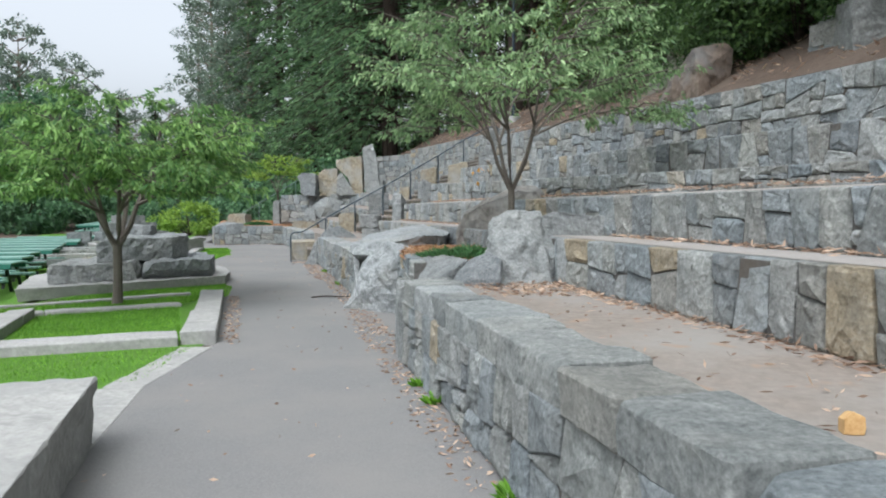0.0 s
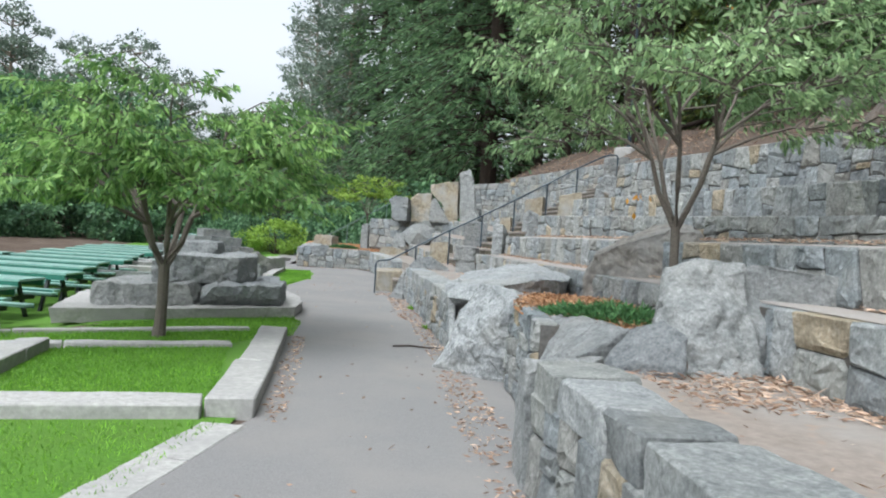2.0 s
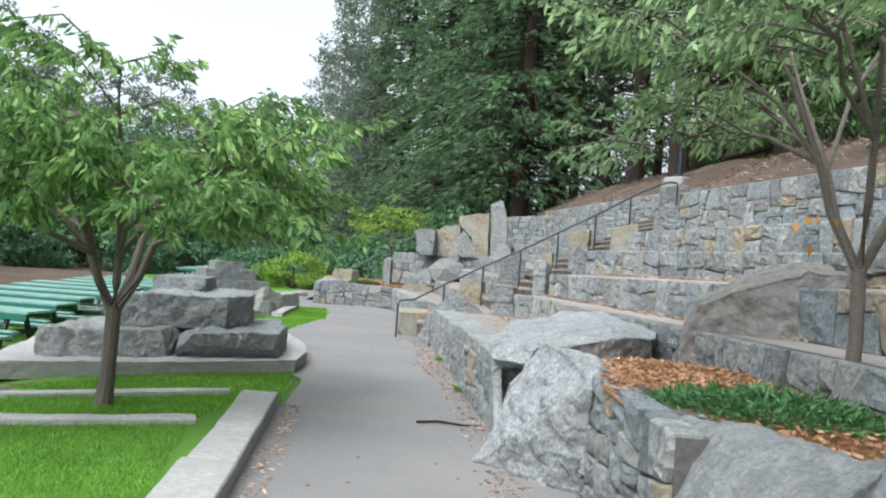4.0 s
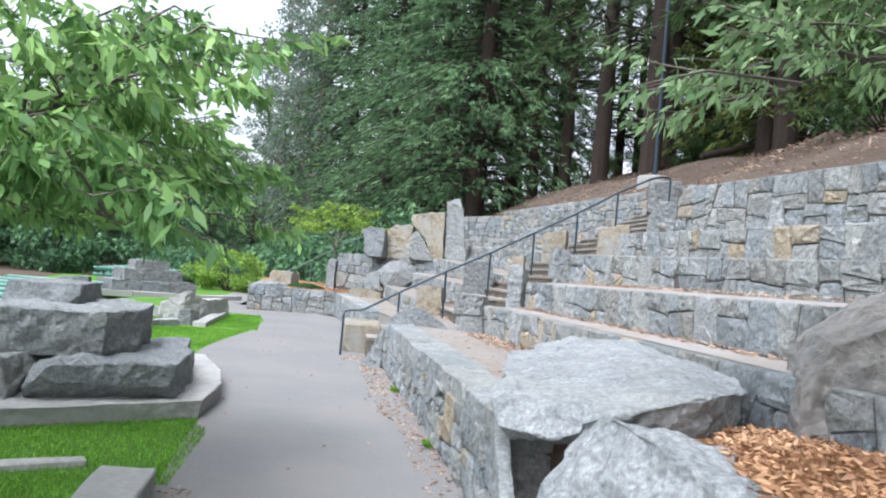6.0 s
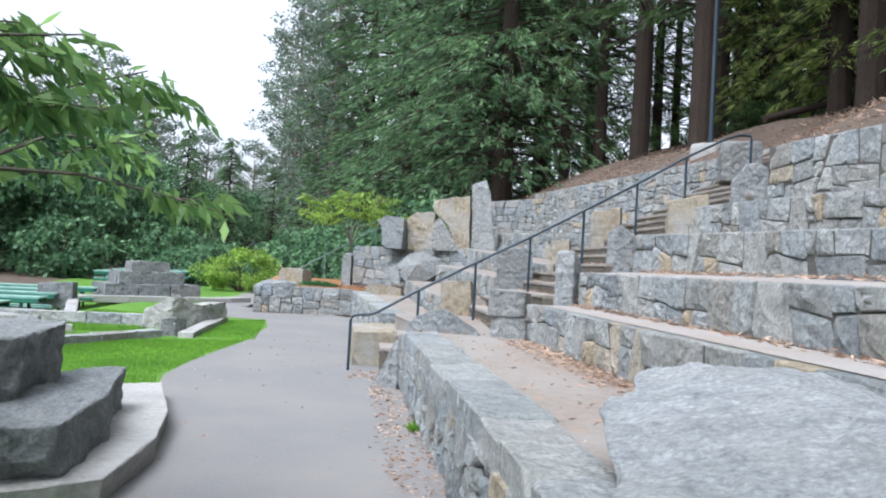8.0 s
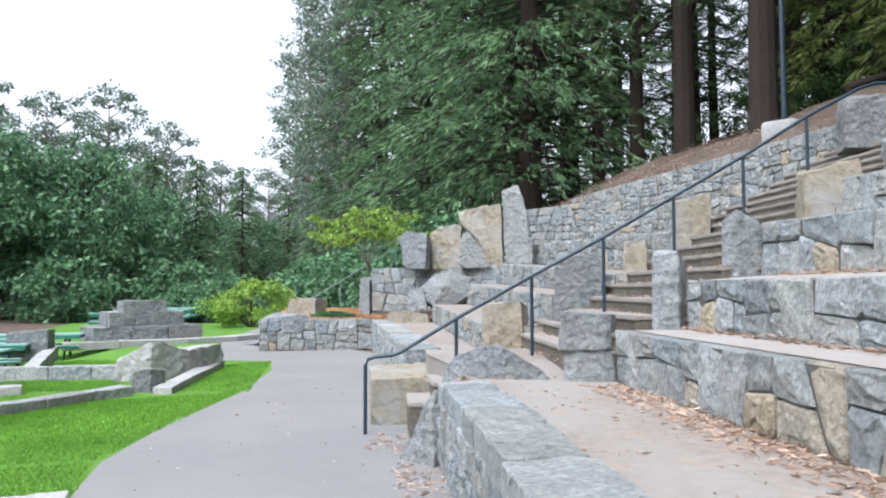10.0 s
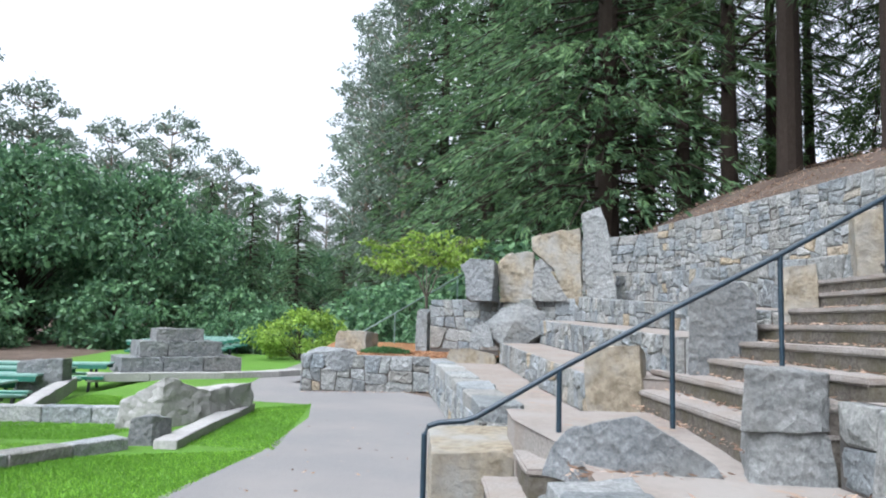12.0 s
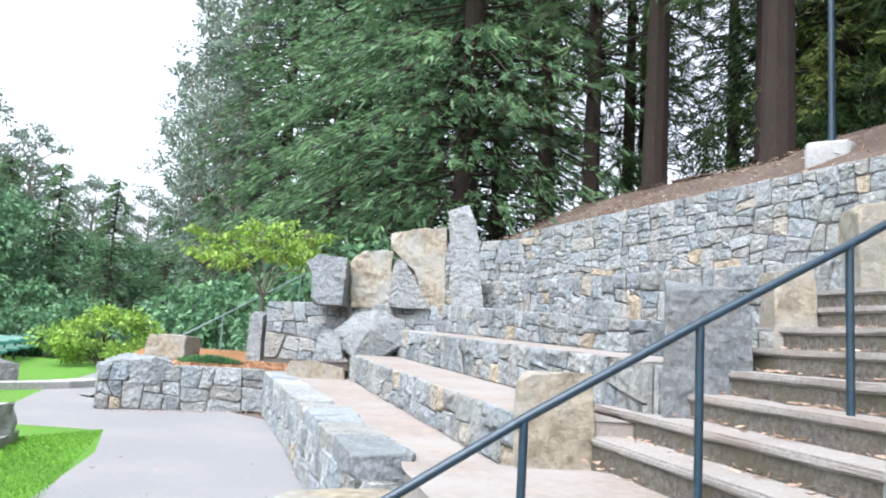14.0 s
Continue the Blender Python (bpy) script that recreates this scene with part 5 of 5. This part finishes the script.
eucB = broad("slender tall eucalyptus with thin crown", 30, 4.0, 85, M_EUC, M_BARK_PALE, clumps=120, per=75, size=0.36, low=0.12, gap=0.5, trunk_r=0.22, puff=0.7, group="eucalyptus trees")
uE, uF, uG, uH = [], [], [], []
for az, dist, s in ((-46, 74, 1.0), (-41, 80, 0.95), (-37, 78, 1.0), (-33, 84, 0.9), (-29, 88, 0.75), (-25.5, 88, 0.7), (-51, 70, 1.1), (-57, 66, 1.15), (-65, 60, 1.2), (-75, 55, 1.2), (-44, 92, 1.0), (-35, 96, 0.9)):
    x, y = far_place(az, dist)
    plant(eucA, uE, x, y, 0, rngp.uniform(0, 6), s)
for az, dist, s in ((-22.5, 66, 1.0), (-20.5, 60, 1.05), (-18.8, 54, 1.0), (-23.5, 72, 0.85), (-19.6, 48, 0.8), (-21.5, 54, 0.7)):
    x, y = far_place(az, dist)
    plant(eucB, uF, x, y, 0, rngp.uniform(0, 6), s)
oak = broad("broad dense dark green tree", 9.5, 5.0, 86, M_BUSH, M_BARK, clumps=110, per=120, size=0.36, low=0.08, gap=0.8, group="trees behind the benches")
for az, dist, s in ((-53, 44, 1.0), (-46, 45, 1.05), (-39, 47, 1.0), (-34, 54, 0.85), (-60, 40, 1.0), (-69, 37, 1.0), (-80, 34, 1.0), (-29.5, 66, 0.8), (-48, 58, 1.2), (-42, 60, 1.1), (-56, 54, 1.2), (-26, 70, 0.8), (-92, 32, 1.0)):
    x, y = far_place(az, dist)
    plant(oak, uG, x, y, 0, rngp.uniform(0, 6), s)
bush = broad("low dense green shrub", 2.2, 1.8, 87, M_BUSH, M_BARK, clumps=40, per=90, size=0.22, low=0.02, gap=0.8, name="shrub", trunk_r=0.05, category="shrub", group="shrubs")
for x, y, s in ((-19.5, 47, 1.0), (-21.5, 46, 0.8), (-15.2, 47, 1.3), (-12.2, 43.5, 1.2), (-10.2, 41.5, 1.0), (-13.5, 50, 1.6), (-9.6, 38.9, 0.7), (-8.0, 43, 1.6), (-17, 53, 1.5), (-11, 47, 1.8), (-6.5, 40, 1.2), (-24, 50, 1.3), (-28, 46, 1.4), (-32, 42, 1.4), (-36, 38, 1.5), (-34, 30, 1.5), (-30, 22, 1.5), (-28, 15, 1.5), (-26, 8, 1.5)):
    plant(bush, uH, x, y, max(0, hill_z(x, y)) - 0.1, rngp.uniform(0, 6), s)
limeb = broad("rounded lime green shrub", 1.9, 1.7, 88, M_LIME, M_BARK, clumps=36, per=140, size=0.16, low=0.02, gap=0.8, name="shrub", trunk_r=0.05, category="shrub")
limeb.matrix_basis = Matrix.Translation((-16.3, 42.5, -0.05))

# juniper in the beds
for n, (cx, cy, cz, rx, ry) in enumerate(((0.95, 10.3, 0.86, 0.68, 0.42), (-9.2, 33.2, 0.82, 0.6, 0.4))):
    nr = np.random.default_rng(90 + n)
    a, q = nr.uniform(0, 2 * math.pi, 3500), np.sqrt(nr.uniform(0, 1, 3500))
    pts = np.stack([cx + rx * q * np.cos(a), cy + ry * q * np.sin(a), cz + 0.10 * (1 - q * q) * nr.uniform(0.3, 1.2, 3500)], 1)
    dd = np.stack([np.cos(a) * 0.7, np.sin(a) * 0.7, nr.uniform(-0.1, 0.45, 3500)], 1) + nr.normal(0, 0.55, (3500, 3))
    tagged(leaf_mesh("juniper", pts, dd, 0.075, 0.008, 90 + n, M_JUN), "low spreading green juniper on the mulch", "shrub")


# ---- understory of the slope ----
dusk = broad("dark evergreen shrub under the trees", 2.6, 1.9, 95, M_CON2, M_BARK, clumps=34, per=110, size=0.13, low=0.05, gap=0.7, name="shrub", trunk_r=0.05, category="shrub", group="forest undergrowth")
uS = []
for k in range(20):
    y = rngp.uniform(24, 56)
    d = rngp.uniform(5, 14)
    x = hill_edge(y) + d
    plant(dusk, uS, x, y, hill_z(x, y) - 0.1, rngp.uniform(0, 6), rngp.uniform(0.4, 0.9))
# next three groups are added to darken the slope, standing in for canopy shade
for k in range(16):
    y = 3 + k * 1.25
    x = hill_edge(y) + rngp.uniform(2.4, 4.5)
    plant(dusk, uS, x, y, hill_z(x, y) - 0.1, rngp.uniform(0, 6), rngp.uniform(0.8, 1.3))
for x, y, k in ((7.6, 12.2, 1.9), (7.2, 16.2, 1.7), (9.5, 8.0, 2.4), (10.4, 13.0, 2.6), (9.2, 19.5, 2.2), (8.6, 10.2, 2.2), (8.4, 14.4, 2.2), (11.5, 10.5, 2.8)):
    plant(dusk, uS, x, y, hill_z(x, y) - 0.1, rngp.uniform(0, 6), k)
for k in range(34):
    y = 7.5 + 10.5 * (k / 34) + rngp.uniform(-0.5, 0.5)
    x = hill_edge(y) + rngp.uniform(1.0, 4.5)
    plant(dusk, uS, x, y, hill_z(x, y) - 0.1, rngp.uniform(0, 6), rngp.uniform(0.45, 1.0))
for k in range(9):
    y = 26 + k * 3.1 + rngp.uniform(-1, 1)
    d = rngp.uniform(1.5, 6.5)
    x = hill_edge(y) + d
    a = rngp.uniform(-0.5, 0.9)
    ln = rngp.uniform(1.6, 3.6)
    q = Vector((x + math.cos(a) * ln, y + math.sin(a) * ln, 0))
    v, f = tube([(x, y, hill_z(x, y) + 0.1), ((x + q.x) / 2, (y + q.y) / 2, (hill_z(x, y) + hill_z(q.x, q.y)) / 2 + 0.22), (q.x, q.y, hill_z(q.x, q.y) + 0.12)], [0.10, 0.09, 0.06], 9)
    tagged(raw("fallen_log", v, f, M_BARK), "fallen brown log lying on the forest floor", "log", "fallen logs")

# ---- grass, litter, mulch ----
def scatter(name, label, category, quads, count, length, width, seed, mat, lift=(0.0, 0.01), up=0.0, flat=True):
    """Many small blades, leaves or chips over four-cornered patches (x, y, z)."""
    nr = np.random.default_rng(seed)
    q = np.array(quads, float)
    area = np.array([np.linalg.norm(np.cross(a[1] - a[0], a[3] - a[0])) for a in q])
    i = nr.choice(len(q), count, p=area / area.sum())
    s, t = nr.random((count, 1)), nr.random((count, 1))
    c = (q[i, 0] * (1 - s) + q[i, 1] * s) * (1 - t) + (q[i, 3] * (1 - s) + q[i, 2] * s) * t
    c[:, 2] += nr.uniform(*lift, count)
    d = nr.normal(0, 1, (count, 3))
    d[:, 2] = np.abs(d[:, 2]) * 0.12 + 0.02 if flat else 0
    d[:, 2] += up
    return tagged(leaf_mesh(name, c, d, length, width, seed, mat), label, category, kind="stuff")


def patch(*p, z=0.0):
    return [(x, y, z) for x, y in p]


scatter("grass", "short bright green mown grass with weeds", "grass", [
    patch((-8, 5.5), (-1.75, 6.9), (-1.9, 8.5), (-8, 5.9)), patch((-3.9, 8.1), (-2.2, 8.8), (-3.6, 12.0), (-5.0, 10.6)), patch((-6.5, 9.6), (-3.6, 11.9), (-3.5, 13.2), (-6.5, 11.2)),
    patch((-5.9, 12.2), (-3.3, 13.0), (-4.0, 15.1), (-5.2, 13.8)), patch((-3.4, 13.0), (-3.2, 13.0), (-3.7, 14.6), (-3.95, 14.9)), patch((-9, 7), (-5.3, 9.6), (-6.2, 10.9), (-9, 9.8))], 95000, 0.042, 0.0032, 201, M_BLADE, (-0.01, 0.0), 1.6)
scatter("grass", "bright green lawn beyond the stone pile", "grass", [
    patch((-10, 18), (-6.5, 19.9), (-7.35, 24.2), (-9, 23)), patch((-8.4, 24.2), (-7.2, 24.3), (-9.0, 28.9), (-9.6, 27.8)), patch((-11.8, 24.6), (-9.9, 25.8), (-10.2, 28.2), (-13.4, 28.4)),
    patch((-9.6, 19.4), (-8.6, 20.5), (-9.0, 24), (-11.2, 23)), patch((-11.4, 23.4), (-9.6, 24), (-10.2, 28.5), (-13.4, 28.2)), patch((-7.4, 17.6), (-5.7, 18.5), (-6.5, 19.8), (-8, 18.8))], 150000, 0.036, 0.0042, 202, M_BLADE, (-0.01, 0.0), 1.6)
edge = lambda y0, y1, a, b, z: patch((front(y0) + a, y0), (front(y0) + b, y0), (front(y1) + b, y1), (front(y1) + a, y1), z=z)
scatter("leaf_litter", "dry brown leaves along the wall's foot", "leaves", [patch((-1.7, 8.7), (-1.5, 8.7), (-3.0, 13.0), (-3.2, 13.0), z=0.01), edge(0, 4, -0.22, 0.0, 0.01), edge(4, 8, -0.28, 0.0, 0.01), edge(8.2, 11.5, -0.3, 0.1, 0.01), edge(12.4, 16, -0.3, 0.0, 0.01), edge(16, 20.3, -0.45, 0.0, 0.01), patch((-4.3, 20.8), (-3.5, 20.5), (-3.7, 21.5), (-4.3, 21.5), z=0.01), patch((-8.0, 31.9), (-7.6, 32.3), (-10.3, 31.1), (-10.3, 30.8), z=0.01)], 3200, 0.055, 0.007, 203, M_LITTER)
scatter("leaf_litter", "dry leaves scattered on the asphalt", "leaves", [patch(a, b, c, d, z=0.008) for a, b, c, d in zip(path_left[1:12], path_right[1:12], path_right[2:13], path_left[2:13])], 230, 0.05, 0.008, 204, M_LITTER)
scatter("leaf_litter", "dry brown leaves on the terrace floor", "leaves", [edge(-2, 8, 0.45, 1.7, 0.69), edge(13, 20.3, 0.45, 1.7, 0.69)], 650, 0.065, 0.006, 205, M_LITTER)
scatter("leaf_litter", "drift of dry brown leaves at the seat wall", "leaves", [edge(3, 8.6, 1.5, 1.72, 0.69), edge(7.4, 8.9, 0.7, 1.7, 0.69), edge(13, 20.6, 1.5, 1.72, 0.69), edge(17, 20.6, 1.3, 1.72, 0.69), edge(3, 9, 2.3, 2.48, 1.17), edge(12, 21, 2.3, 2.48, 1.17), edge(3, 21, 3.1, 3.28, 1.66), patch((-3.3, 20.5), (-2.4, 20.9), (-2.6, 21.6), (-3.4, 21.2), z=0.69)], 6500, 0.075, 0.0065, 206, M_LITTER, (0.0, 0.03))
litter_steps = []
for i in range(20):
    a = FOOT + U * (1.15 + 0.285 * i + 0.12)
    b = a + U * 0.16
    z = 0.83 + 0.157 * i
    litter_steps.append([(a.x, a.y, z), (b.x, b.y, z), (b.x + V.x * 3, b.y + V.y * 3, z), (a.x + V.x * 3, a.y + V.y * 3, z)])
scatter("leaf_litter", "brown litter lying on the stair treads", "leaves", litter_steps, 2200, 0.055, 0.007, 207, M_LITTER)
scatter("mulch_chips", "orange bark chips covering the bed", "mulch", [[(0.35, 9.6, 0.80), (1.3, 9.4, 0.80), (2.0, 10.6, 0.87), (0.0, 10.6, 0.87)], [(0.0, 10.6, 0.87), (2.0, 10.6, 0.87), (2.0, 11.8, 0.9), (0.0, 11.8, 0.9)], [(0.0, 11.8, 0.9), (2.0, 11.8, 0.9), (1.2, 13.3, 0.82), (0.3, 12.8, 0.82)], [(-10.0, 31.9, 0.75), (-7.2, 33.0, 0.75), (-7.0, 34.3, 0.8), (-11.0, 34.0, 0.8)]], 19000, 0.052, 0.0085, 208, M_CHIP, (0.0, 0.03), 0.1)
scatter("needle_litter", "brown needles, bark and twigs on the slope", "litter", [[(hill_edge(y) + a, y, hill_z(hill_edge(y) + a, y)), (hill_edge(y) + a + 2, y, hill_z(hill_edge(y) + a + 2, y)), (hill_edge(y + 2) + a + 2, y + 2, hill_z(hill_edge(y + 2) + a + 2, y + 2)), (hill_edge(y + 2) + a, y + 2, hill_z(hill_edge(y + 2) + a, y + 2))] for y in range(8, 44, 2) for a in (0.1, 2.1, 4.1)], 9000, 0.11, 0.010, 209, M_LITTER, (0.0, 0.06), 0.15)

face_rock("stone", "small orange stone lying on the terrace floor", [(2.44, 0.685), (2.44, 0.74), (2.47, 0.77), (2.51, 0.75), (2.52, 0.685)], 3.45, 0.06, 70, M_ORANGE, amp=0.006, bevel=0.01, size=0.03, category="stone")
v, f = tube([(-1.75, 12.9, 0.02), (-1.55, 13.0, 0.03), (-1.3, 12.98, 0.025), (-1.15, 13.08, 0.02)], [0.012, 0.014, 0.011, 0.006], 6)
tagged(raw("twig", v, f, M_BARK), "dry dark twig lying on the path", "twig")

nr = np.random.default_rng(300)
pts = nr.normal(0, 0.07, (12, 3)) + np.array([[1.05, 10.2, 1.95]])
pts[:4] += np.array([0.75, 0.2, 1.75])
for k in range(12):
    leaf_mesh("autumn_leaf", pts[k:k + 1], nr.normal(0, 0.4, (1, 3)) + np.array([0, 0, -0.9]), 0.06, 0.015, 300 + k, M_AUTUMN, tree_right)["label"] = "orange autumn leaf"
for n, y in enumerate((4.55, 6.35, 6.9, 15.1, 18.0, 3.6)):
    a = nr.uniform(0, 6.28, 60)
    c = np.stack([front(y) - 0.05 + 0.03 * np.cos(a), y + 0.05 * np.sin(a), np.full(60, 0.006)], 1)
    d = np.stack([np.cos(a) * 0.6 - 0.3, np.sin(a) * 0.6, nr.uniform(0.3, 1.2, 60)], 1)
    tagged(leaf_mesh("weed", c, d, 0.09, 0.014, 310 + n, M_BLADE), "small green weed at the wall's foot", "weed", "weeds along the wall")
